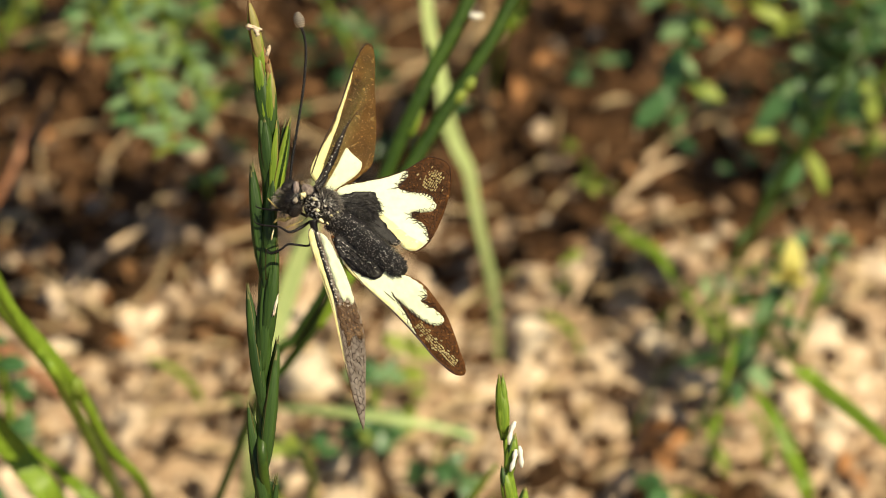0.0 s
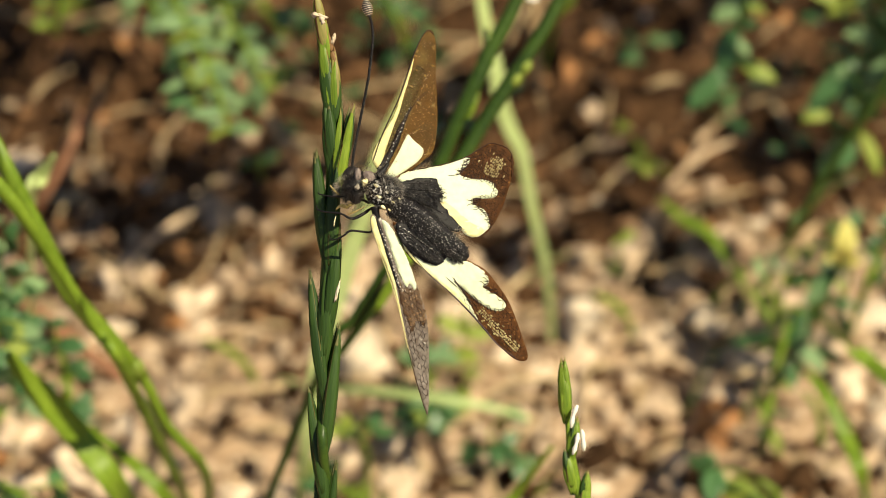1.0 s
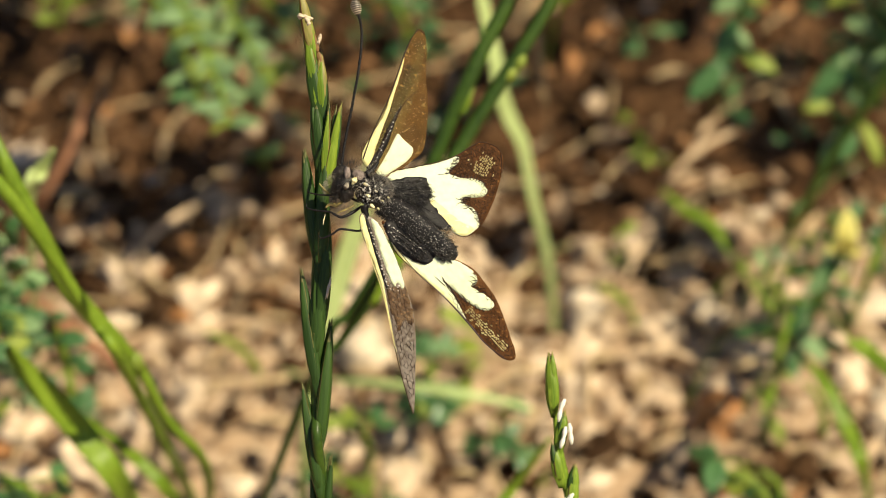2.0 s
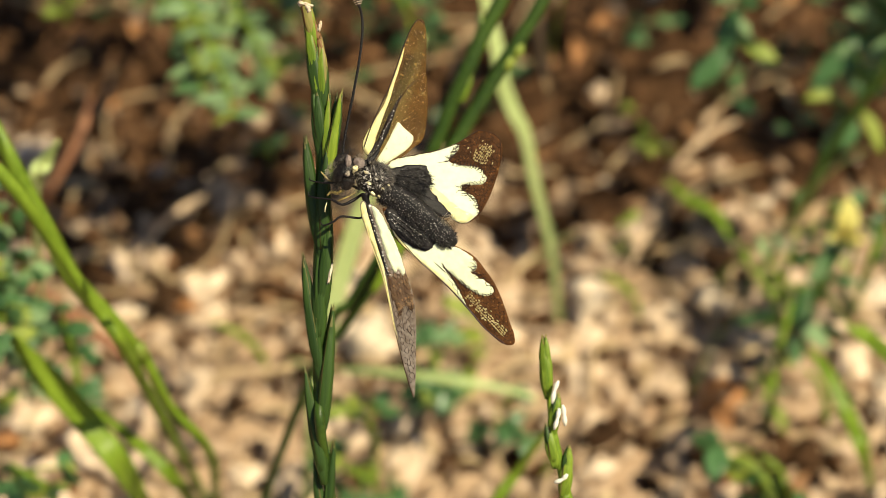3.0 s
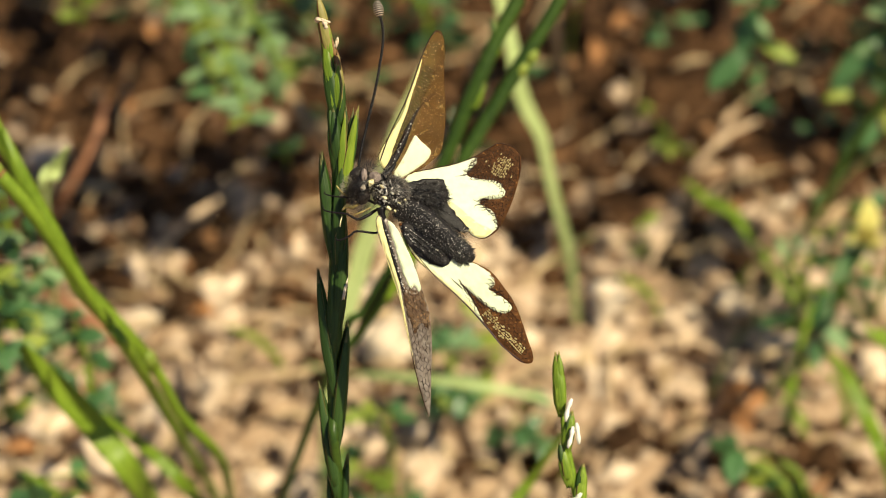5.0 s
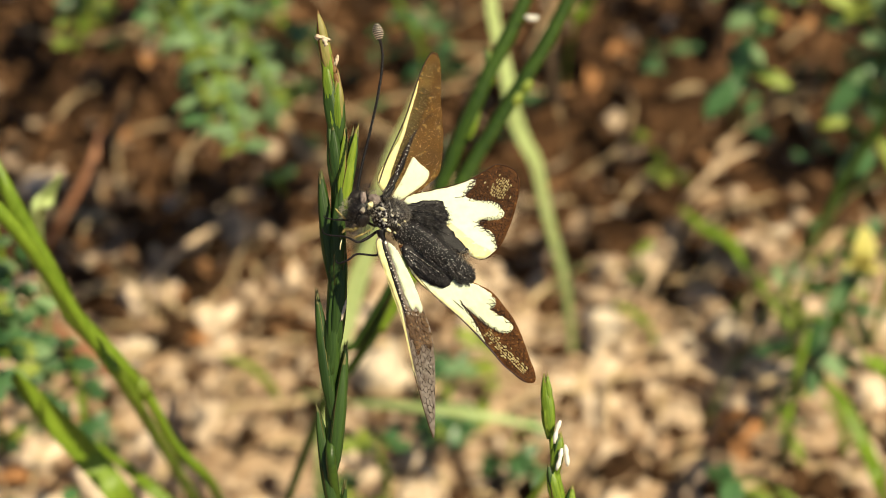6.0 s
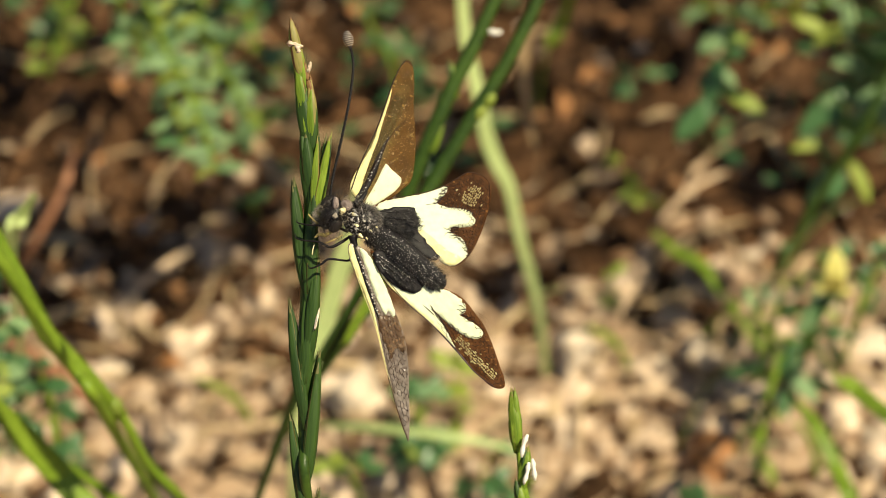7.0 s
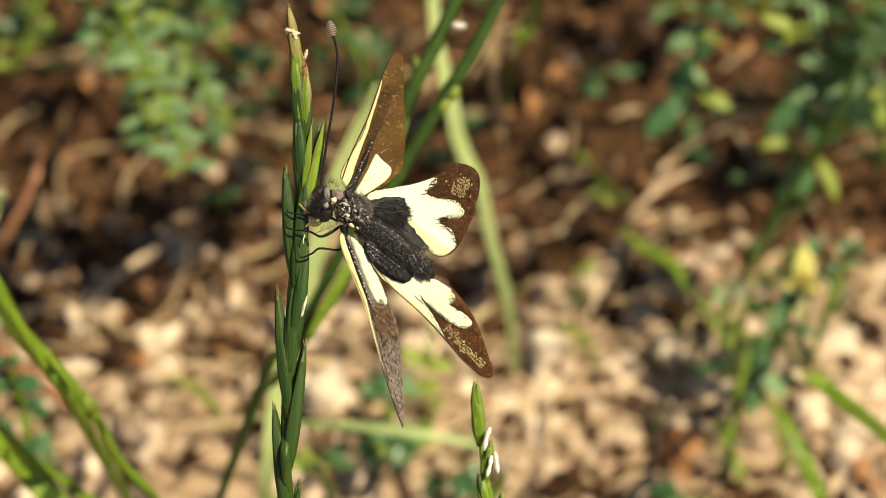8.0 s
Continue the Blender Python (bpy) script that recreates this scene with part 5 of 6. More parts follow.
def wings(ob):
    made = []
    # far forewing, turned half edge-on
    h = slope((7.91, 3.75), 1.0, (15.15, 24.14), -3.0, 0.30, 0.05)
    outline = [(7.66, 3.91), (6.91, 5.33), (7.32, 6.99), (8.49, 8.99), (10.07, 11.82), (10.99, 14.57), (12.07, 18.06), (13.23, 21.22), (14.32, 23.64), (15.07, 24.39), (15.9, 23.8), (16.23, 21.22), (16.15, 17.48), (16.4, 12.48), (16.23, 8.99), (15.73, 6.49), (14.48, 5.24), (12.65, 3.83), (9.99, 2.75), (8.49, 2.91)]
    wing = skin("forewing", sheet(ragged(outline, 0.03, 1), h), SMOKY, ob, "smoky brown forewing with yellow base")
    made.append(wing)
    skin("yellow_patch", sheet(ragged([(7.66, 4.08), (6.99, 5.33), (7.41, 6.91), (8.57, 8.99), (10.15, 11.82), (11.07, 14.57), (12.24, 18.06), (12.98, 20.14), (12.65, 18.31), (11.65, 14.98), (10.9, 12.32), (9.99, 9.82), (9.07, 7.07), (8.32, 4.83)], 0.05, 2), h, 0.05), YELLOW, wing, "cream-yellow front edge patch")
    skin("yellow_patch", sheet(ragged([(8.91, 2.91), (10.4, 5.66), (11.82, 8.49), (12.24, 8.91), (12.82, 8.24), (13.65, 7.49), (14.32, 6.83), (14.15, 5.83), (13.32, 4.83), (11.82, 3.75), (10.15, 2.75)], 0.06, 3), h, 0.06), IVORY, wing, "ivory patch")
    skin("dark_band", sheet(ragged([(7.66, 3.66), (8.66, 5.49), (9.49, 7.07), (10.49, 9.32), (11.65, 11.65), (12.65, 13.15), (11.82, 10.82), (11.15, 8.74), (10.49, 6.99), (9.49, 4.99), (8.66, 3.33)], 0.08, 4), h, 0.07), BLACK_WING, wing, "blackish vein band")
    part("vein_network", net([(9.07, 6.66), (10.9, 12.07), (12.24, 16.65), (13.65, 21.22), (14.98, 24.14), (16.06, 23.31), (16.23, 17.48), (16.4, 12.48), (16.15, 8.74), (14.98, 5.83), (14.32, 6.66), (12.98, 8.32), (12.07, 9.16), (10.82, 7.07), (9.57, 5.16)], h, 68, 0.33, 5, lift=0.03, radius=0.023, long=0.75), VEIN_BROWN, wing)
    tagged(part("glint", beads([(8.32, 4), (9.32, 5.83), (10.32, 7.99), (11.32, 10.32), (12.32, 12.65)], h, 0.14, 0.12, 4, 0.12), GLINT, wing, "pale beads for the glints on the dark band"), kind="stuff")
    # the glitter of the veins, put in as pale points
    pick, glints = random.Random(8), []
    while len(glints) < 420:
        x, y = pick.uniform(8.5, 16.5), pick.uniform(5.5, 24.0)
        if inside((x, y), outline) and x > 9.0 + (y - 6) * 0.28:
            glints.append(scaled(ball((x, y, h(x, y) + 0.06), (pick.uniform(0.02, 0.065), 0.032, 0.04), None, 4, 6)))
    tagged(part("glint", joined(glints), FUR_PALE, wing, "tiny pale points for the sparkle of the veins"), kind="stuff")
    part("cross_vein", ladder([(8.82, 6.66), (10.4, 10.82), (11.82, 14.57), (13.32, 19.14)], [(9.49, 6.41), (11.15, 10.32), (13.15, 13.98), (14.65, 18.31)], h, 36, 0.055), VEIN, wing)
    part("main_vein", vein([(8.32, 3.75), (9.99, 7.49), (11.65, 10.99), (13.32, 13.73), (14.98, 15.4)], h, (0.10, 0.09, 0.08, 0.06, 0.03)), VEIN, wing)
    part("front_vein", vein([(7.16, 5.16), (8.49, 8.99), (10.99, 14.57), (13.23, 21.22), (14.82, 24.14), (15.98, 23.64)], h, (0.09, 0.10, 0.10, 0.08, 0.06)), VEIN, wing)
    # far hindwing, spread to the side
    h = slope((10.82, 2.5), 0.5, (27.47, 4.99), -5.0, -0.12, 0.05)
    outline = [(10.4, 2.33), (12.32, 3.66), (15.15, 4.16), (18.31, 4.83), (20.81, 5.74), (22.89, 6.99), (24.55, 7.66), (26.05, 7.32), (27.13, 6.41), (27.55, 4.83), (27.22, 2.66), (26.47, 0), (25.72, -1.91), (24.72, -3.91), (23.47, -5.49), (21.89, -6.24), (20.56, -5.91), (19.31, -4.74), (17.73, -3), (16.23, -1.83), (13.32, -1.25), (11.24, 0)]
    wing = skin("hindwing", sheet(ragged(outline, 0.04, 11), h), BROWN, ob, "yellow hindwing with brown tip and black base")
    made.append(wing)
    skin("yellow_patch", sheet(ragged([(10.65, 2.5), (12.32, 3.58), (15.15, 4.08), (18.31, 4.74), (20.81, 5.66), (20.97, 4.83), (20.31, 4), (19.64, 3.33), (19.98, 2.91), (21.22, 2.5), (23.31, 2.25), (24.47, 1.66), (25.14, 0.42), (24.55, -0.33), (23.31, -0.5), (21.81, -0.5), (21.47, -1), (22.31, -1.66), (23.31, -2.33), (23.8, -3.5), (23.89, -4.66), (23.06, -5.49), (21.89, -6.16), (20.56, -5.83), (19.31, -4.66), (17.73, -2.91), (16.23, -1.66), (14.15, 0), (12.07, 1.5)], 0.14, 12, 7), h, 0.05), IVORY, wing, "cream-yellow field")
    skin("yellow_strip", sheet(ragged([(16.23, -1.5), (17.15, -0.83), (18.73, -1.83), (21.22, -4), (23.14, -4.99), (21.89, -6.08), (20.56, -5.74), (19.31, -4.58), (17.73, -2.83)], 0.08, 13), h, 0.066), YELLOW, wing, "yellower inner margin")
    tagged(part("window", panes((24.1, 3.0), (25.6, 5.4), 0.95, 0.5, [(21.6, 4.0), (22.6, 6.3), (24.5, 7.2), (26.6, 6.6), (27.1, 4.2), (26.4, 2.2), (24.0, 2.6)], h, 14), WINDOW, wing, "pale yellow panes of a netted window"), kind="stuff")
    skin("black_base", sheet(ragged([(10.82, 1.5), (12.32, 2.33), (14.15, 2.58), (16.15, 2.41), (16.81, 0.83), (16.81, -1), (18.14, -2.66), (19.81, -4.99), (17.9, -4.99), (14.98, -2.91), (11.24, -0.83)], 0.24, 15, 14), h, 0.25), BLACK_WING, wing, "black wing base")
    for way in ([(10.99, 2), (13.73, 1.83), (16.23, 2)], [(11.15, 1.17), (14.15, 0.83), (16.65, 0.75)], [(11.32, 0.5), (14.15, -0.08), (16.48, -0.67)], [(11.65, -0.17), (14.57, -1.17), (17.48, -2.83)]):
        part("ridge", vein(way, h, (0.10, 0.12, 0.04), 0.27), BLACK, wing)
        tagged(part("glint", beads(way, h, 0.36, 0.06, len(way) + int(way[0][0] * 9)), GLINT_DIM, wing, "tiny pale beads for the sheen of the ridge"), kind="stuff")
    part("vein_network", net([(18.73, 3.16), (20.64, 5.66), (22.89, 6.91), (24.55, 7.57), (26.05, 7.24), (27.38, 5.16), (26.47, 0), (24.8, -3.75), (23.8, -5.16), (23.14, -3.5), (21.64, -1.66), (20.64, -0.83), (22.47, 0), (24.3, 0.5), (23.8, 1.5), (21.22, 2.33)], h, 14, 0.42, 16, lift=0.10, radius=0.040, long=0.6), VEIN_BROWN, wing)
    for way in ([(19.73, 3.25), (18.98, 3), (17.98, 2.91)], [(20.31, 3.91), (19.48, 3.66), (18.98, 3.83)], [(20.89, 4.83), (20.23, 4.41), (19.73, 4.66)], [(20.97, 5.33), (20.14, 5.08)], [(21.81, -0.67), (20.97, -0.75), (20.48, -0.5)], [(21.64, -1.17), (20.89, -1.33), (20.64, -1.66)], [(22.47, -1.83), (21.89, -2.08), (21.31, -2)], [(21.47, 2.5), (20.64, 2.33), (19.98, 2.5)]):
        part("vein", vein(way, h, (0.06, 0.045, 0.015), 0.10, 10), VEIN, wing)
    part("front_vein", vein([(12.32, 3.58), (15.15, 4.16), (18.31, 4.83), (20.81, 5.74), (22.89, 6.99), (24.55, 7.66), (27.13, 6.41), (27.22, 2.66)], h, (0.04, 0.05, 0.06, 0.08, 0.08, 0.06, 0.05)), VEIN_BROWN, wing)
    for k, (way, into, least, most) in enumerate((([(20.9, 5.6), (20.6, 4.7), (20.2, 3.9), (19.8, 3.3)], (-1, -0.15), 0.4, 1.1), ([(20.3, 2.7), (22.0, 2.45), (23.5, 2.15), (24.7, 1.4)], (-0.35, -1), 0.12, 0.4),
                                               ([(22.4, -0.5), (21.6, -0.9), (22.2, -1.7), (23.2, -2.5)], (-1, 0.1), 0.35, 0.9), ([(23.5, -2.9), (23.9, -4.6)], (-1, 0), 0.12, 0.35))):
        part("vein_fringe", fringe(way, into, h, 60 + k, least, most), VEIN, wing, "dark vein ends running into the cream field")
    # near hindwing
    h = slope((10.4, -4.58), 2.6, (29.3, -23.47), -1.5, -0.22, 0.05)
    outline = [(9.99, -3.75), (10.99, -6.24), (12.24, -8.66), (14.98, -11.15), (17.9, -13.73), (20.64, -16.48), (23.06, -19.23), (25.14, -21.72), (27.47, -23.8), (29.13, -24.05), (29.38, -22.89), (28.55, -20.39), (27.55, -17.48), (26.47, -14.98), (24.97, -12.82), (23.31, -10.82), (20.97, -9.49), (18.31, -8.57), (15.4, -7.16), (12.48, -4.99)]
    wing = skin("hindwing", sheet(ragged(outline, 0.04, 21), h), BROWN, ob, "yellow hindwing with netted brown tip and black base")
    made.append(wing)
    skin("yellow_patch", sheet(ragged([(10.4, -4.16), (11.24, -6.49), (12.48, -8.74), (15.23, -11.24), (18.14, -13.82), (20.64, -16.31), (22.14, -17.98), (21.31, -16.23), (20.48, -14.65), (19.64, -13.15), (21.22, -14.57), (23.31, -16.15), (25.14, -16.81), (26.14, -16.31), (25.8, -15.23), (24.3, -14.07), (23.06, -13.32), (23.72, -12.65), (23.31, -11.24), (20.97, -9.66), (18.31, -8.74), (14.98, -7.49), (12.32, -5.41)], 0.17, 22, 9), h, 0.05), IVORY, wing, "cream-yellow field")
    skin("yellow_strip", sheet(ragged([(10.82, -5.41), (11.82, -6.99), (14.15, -9.99), (17.06, -12.48), (19.31, -14.32), (20.97, -16.65), (18.14, -13.98), (15.23, -11.32), (12.48, -8.74), (11.32, -6.49)], 0.04, 23), h, 0.066), YELLOW, wing, "yellower front margin")
    tagged(part("window", panes((23.0, -17.1), (27.8, -22.5), 0.50, 0.6, outline, h, 24), WINDOW, wing, "pale yellow panes of a netted streak"), kind="stuff")
    skin("black_base", sheet(ragged([(10.65, -3.75), (12.65, -4.33), (14.73, -5.83), (16.65, -7.49), (17.56, -8.66), (16.98, -9.82), (15.81, -9.99), (13.82, -9.16), (11.99, -7.49), (10.65, -5.66)], 0.26, 25, 14), h, 0.25), BLACK_WING, wing, "black wing base")
    for way in ([(10.99, -4.66), (13.32, -6.83), (16.23, -8.82)], [(10.82, -5.16), (12.98, -7.32), (15.4, -9.41)], [(11.15, -4.49), (14.15, -6.66), (16.98, -8.91)]):
        part("ridge", vein(way, h, (0.10, 0.14, 0.05), 0.28), BLACK, wing)
        tagged(part("glint", beads(way, h, 0.40, 0.11, len(way) + int(way[0][0] * 9), 0.10), GLINT, wing, "tiny pale beads for the sheen of the ridge"), kind="stuff")
    part("vein_network", net([(18.64, -12.48), (21.22, -13.98), (23.31, -15.65), (25.14, -16.4), (25.64, -15.81), (24.64, -14.65), (22.31, -13.15), (24.55, -12.48), (26.47, -15.15), (27.55, -17.65), (28.55, -20.56), (29.3, -23.06), (27.63, -23.64), (25.3, -21.64), (23.06, -19.06), (20.97, -16.65)], h, -45, 0.42, 26, lift=0.10, radius=0.040, long=1.05), VEIN_BROWN, wing)
    for way in ([(19.14, -13.15), (18.14, -12.24), (17.56, -11.74)], [(19.64, -13.65), (19.14, -12.65), (18.73, -12.4)], [(20.48, -14.4), (19.98, -13.4), (19.56, -13.15)], [(23.31, -12.98), (22.72, -12.48), (22.31, -12.48)], [(23.8, -12.48), (23.14, -11.9), (22.72, -11.82)], [(21.31, -14.98), (20.89, -14.07), (20.48, -13.9)], [(22.14, -15.48), (21.72, -14.73), (21.39, -14.57)], [(23.64, -11.99), (23.22, -11.4), (22.89, -11.32)]):
        part("vein", vein(way, h, (0.06, 0.045, 0.015), 0.10, 10), VEIN, wing)
    part("front_vein", vein([(10.99, -6.24), (14.98, -11.15), (17.9, -13.73), (20.64, -16.48), (23.06, -19.23), (25.14, -21.72), (28.13, -24.05)], h, (0.05, 0.06, 0.09, 0.13, 0.15, 0.10, 0.06)), COSTA, wing)
    for k, (way, into, least, most) in enumerate((([(18.9, -12.4), (19.8, -13.4), (20.6, -14.6), (21.2, -15.8)], (-0.6, 0.8), 0.4, 1.1), ([(21.2, -14.6), (22.6, -15.7), (24.6, -16.7)], (-0.3, 1), 0.10, 0.35),
                                               ([(24.6, -14.2), (23.5, -13.3), (23.4, -12.4)], (-1, -0.1), 0.4, 1.0))):
        part("vein_fringe", fringe(way, into, h, 70 + k, least, most), VEIN, wing, "dark vein ends running into the cream field")
    # near forewing, seen almost from its edge
    h = slope((7.66, -3.16), 3.4, (16.15, -30.96), 1.5, -0.35, 0.05)
    outline = [(7.16, -2.66), (6.83, -3.66), (7.32, -5.58), (8.41, -7.99), (9.66, -10.9), (10.82, -14.15), (11.82, -17.65), (12.98, -21.81), (14.23, -25.97), (15.4, -29.55), (16.15, -31.3), (16.23, -28.3), (16.06, -24.55), (15.9, -20.81), (15.48, -17.48), (14.82, -14.98), (13.9, -12.73), (12.9, -9.99), (11.65, -7.49), (10.4, -5.08), (8.99, -3.5)]
    wing = skin("forewing", sheet(ragged(outline, 0.03, 31), h), GLASSY, ob, "clear netted forewing with yellow base")
    made.append(wing)
    skin("yellow_patch", sheet(ragged([(7.24, -2.83), (6.91, -3.75), (7.41, -5.58), (8.49, -7.99), (9.74, -10.9), (10.9, -14.15), (11.9, -17.65), (13.07, -21.81), (13.98, -24.97), (13.23, -22.31), (12.24, -18.48), (11.32, -14.65), (10.65, -11.99), (9.74, -9.57), (8.74, -6.66), (7.91, -4.16)], 0.03, 32), h, 0.06), YELLOW, wing, "cream-yellow front edge")
    skin("yellow_patch", sheet(ragged([(8.49, -3.5), (9.32, -3.83), (10.49, -5.33), (11.65, -7.57), (12.82, -9.99), (13.73, -12.48), (13.57, -13.32), (12.82, -12.48), (12.32, -12.98), (11.65, -11.65), (10.99, -10.4), (10.15, -8.16), (9.32, -5.83)], 0.10, 33, 8), h, 0.06), IVORY, wing, "ivory patch")
    skin("dark_band", sheet(ragged([(7.74, -3), (8.41, -4.33), (9.16, -6.49), (10.07, -9.16), (10.99, -11.65), (11.57, -13.32), (11.24, -13.15), (10.57, -11.49), (9.66, -9.16), (8.74, -6.66), (7.91, -4.33)], 0.07, 34), h, 0.10), BLACK_WING, wing, "blackish vein band")
    part("cross_vein", ladder([(8.07, -4.66), (9.16, -7.91), (10.4, -11.24), (11.32, -13.73)], [(8.82, -4.66), (9.99, -7.91), (11.15, -10.99), (11.99, -13.32)], h, 22, 0.04), VEIN, wing)
    tagged(part("glint", beads([(8.32, -4.66), (9.41, -7.49), (10.49, -10.49), (11.49, -13.32)], h, 0.16, 0.13, 3, 0.09), GLINT, wing, "pale beads for the glints on the dark band"), kind="stuff")
    skin("brown_patch", sheet(ragged([(11.15, -12.48), (12.32, -13.15), (13.82, -12.98), (14.73, -14.98), (15.31, -17.48), (15.15, -18.73), (14.15, -17.65), (13.32, -19.31), (12.65, -17.48), (11.9, -15.98)], 0.35, 37, 8), h, 0.03), AMBER, wing, "browner middle of the wing")
    part("vein_network", net([(10.82, -12.9), (11.65, -12.07), (13.98, -13.07), (14.82, -15.15), (15.48, -17.65), (15.9, -20.97), (16.06, -24.72), (16.15, -29.13), (15.31, -29.13), (14.15, -24.97), (12.98, -20.97), (11.99, -17.06)], h, -76, 0.42, 36, lift=0.06, radius=0.040, long=1.15), VEIN, wing)
    part("front_vein", vein([(6.99, -3.75), (8.41, -7.99), (10.82, -14.15), (12.2, -19.0), (13.3, -23.0)], h, (0.05, 0.05, 0.05, 0.045, 0.03)), YELLOW, wing)
    part("front_vein", vein([(12.9, -21.6), (14.2, -25.97), (15.4, -29.55), (16.06, -31.13)], h, (0.04, 0.06, 0.06, 0.04)), VEIN_BROWN, wing)
    return made


def beads(points, height, lift, size, seed, spread=0.16):
    """Rows of pale beads along a rib: glints put in as colour."""
    pick, out = random.Random(seed), []
    line = smooth_line([(*q, 0) for q in points], 40)
    for k, p in enumerate(line):
        if pick.random() < 0.35:
            continue
        x, y = p.x + pick.gauss(0, spread), p.y + pick.gauss(0, spread)
        r = size * (0.35 + 0.9 * pick.random() ** 2)
        out.append(scaled(ball((x, y, height(x, y) + lift), (r, r * 0.8, r), None, 5, 7, 0.4, k + seed)))
    return joined(out)


def hairs(centre, axes, turn, count, length, seed, lean=(0, 0, 0), cone=None, radius=0.02):
    pick, pieces = random.Random(seed), []
    while len(pieces) < count:
        d = Vector((pick.gauss(0, 1), pick.gauss(0, 1), pick.gauss(0, 1))).normalized()
        if cone and d.dot(Vector(cone).normalized()) < 0.2:
            continue
        p = Vector((d.x * axes[0], d.y * axes[1], d.z * axes[2]))
        p = (turn @ p if turn else p) + Vector(centre)
        w = (turn @ d if turn else d) + Vector(lean) + Vector((pick.uniform(-0.4, 0.4), pick.uniform(-0.4, 0.4), pick.uniform(-0.4, 0.4)))
        v, f = strand(p, w, length * pick.uniform(0.5, 1.3), radius)
        pieces.append(([q * MM for q in v], f))
    return joined(pieces)


def owlfly():
    ob = thing("owlfly", "black and yellow owlfly, wings spread, clinging to a grass spike", "insect", Matrix.Translation(GRIP) @ VIEW)
    pairs = wings(ob)
    lean = Matrix.Rotation(radians(-37), 3, "Z")
    # abdomen: a chain of tapering rings
    axis = [Vector(p) for p in ((10.01, -1.01, 0.6), (12.52, -2.67, 1), (15, -4.66, 1), (17.91, -6.99, 0.8), (20.64, -9.15, 0.4))]
    line = smooth_line(axis, 36)
    body = []
    for i, p in enumerate(line):
        t = i / 35
        r = (2.05 + 0.4 * math.sin(t * 3.0) - 0.75 * t * t) * (0.97 + 0.03 * math.sin(t * 44) + 0.05 * noise.noise(Vector((t * 9, 3, 0)))) * (1.0 if t < 0.90 else 1.0 - 5.5 * (t - 0.90))
        body.append(r)
    abdomen = part("abdomen", scaled(tube(line, body, 16, 0.75)), BLACK_WING, ob, "black hairy abdomen")
    pick, pieces = random.Random(90), []
    for k in range(1500):
        t = pick.random()
        p = line[int(t * 35)]
        a = pick.uniform(-0.5, 3.6)
        d = lean @ Vector((0, math.cos(a), math.sin(a) * 0.75))
        r = body[int(t * 35)]
        v, f = strand(p + d * r * 0.95, d * 0.6 + lean @ Vector((1.0, pick.uniform(-0.5, 0.5), pick.uniform(0, 0.4))), pick.uniform(0.2, 0.6), 0.032)
        pieces.append(([q * MM for q in v], f))
    part("hair", joined(pieces), FUR_DARK, abdomen, "short dark bristles")
    # dull sparkle of the abdomen, painted as small pale specks
    specks = []
    for k in range(330):
        t, lane = pick.uniform(0.05, 0.97), pick.gauss(0.1, 0.6)
        r = body[int(t * 35)]
        q = line[int(t * 35)] + lean @ Vector((pick.uniform(-0.25, 0.25), r * 0.93 * math.sin(lane), r * 1.03 * math.cos(lane)))
        size = pick.uniform(0.018, 0.05)
        specks.append(scaled(ball(q, (size * pick.uniform(0.8, 2.2), size, 0.06), lean, 4, 6, 0.6, k)))
    tagged(part("silvery_hair", joined(specks), GLINT_DIM, abdomen, "tiny dull specks for the sparkle of the abdomen"), kind="stuff")
    # brighter sparkle along the back, painted the same way
    sparks = []
    for k in range(110):
        t, lane = pick.uniform(0.02, 0.9), pick.gauss(0.35, 0.4)
        r = body[int(t * 35)]
        q = line[int(t * 35)] + lean @ Vector((pick.uniform(-0.25, 0.25), r * 0.95 * math.sin(lane), r * 1.05 * math.cos(lane)))
        size = pick.uniform(0.02, 0.06)
        sparks.append(scaled(ball(q, (size * pick.uniform(0.8, 1.8), size, 0.06), lean, 4, 6, 0.6, k)))
    tagged(part("silvery_hair", joined(sparks), GLINT, abdomen, "scattered bright specks for the sparkle of the abdomen"), kind="stuff")
    tufts = []
    for k in range(1500):
        t, lane = pick.uniform(0.0, 0.97), pick.uniform(-1.4, 1.4)
        r = body[int(t * 35)]
        q = line[int(t * 35)] + lean @ Vector((pick.uniform(-0.25, 0.25), r * 0.9 * math.sin(lane), r * 0.97 * math.cos(lane)))
        v, f = strand(q, lean @ Vector((1.0, pick.gauss(0, 0.6), pick.uniform(-0.05, 0.7))), pick.uniform(0.25, 0.65), pick.uniform(0.03, 0.075))
        tufts.append(([p * MM for p in v], f))
    part("hair", joined(tufts), HAIR_GLOSS, abdomen, "glossy matted black hair")
    part("hair", hairs((14.19, 0.31, 1.5), (2.7, 1.6, 0.4), None, 420, 0.5, 197, (0.9, 0, -0.1), (0.3, 0, 1), 0.05), HAIR_GLOSS, abdomen, "glossy matted black hair")
    part("hair", hairs((14.21, -7.31, 2.45), (3.0, 1.0, 0.35), lean, 320, 0.45, 198, (0.9, -0.5, -0.1), (0.3, 0, 1), 0.05), HAIR_GLOSS, abdomen, "glossy matted black hair")
    part("hair", hairs((19.33, -5.33, 2), (0.6, 0.7, 0.4), lean, 60, 0.8, 91, (0.8, -0.3, 0.3)), FUR_PALE, abdomen, "pale tuft at the side")
    part("hair", hairs((14.19, 0.14, 1.4), (2.8, 1.9, 0.4), None, 420, 0.9, 97, (0.8, 0, 0.2), (0.3, 0, 1), 0.036), FUR_DARK, abdomen, "dark hair over the wing base")
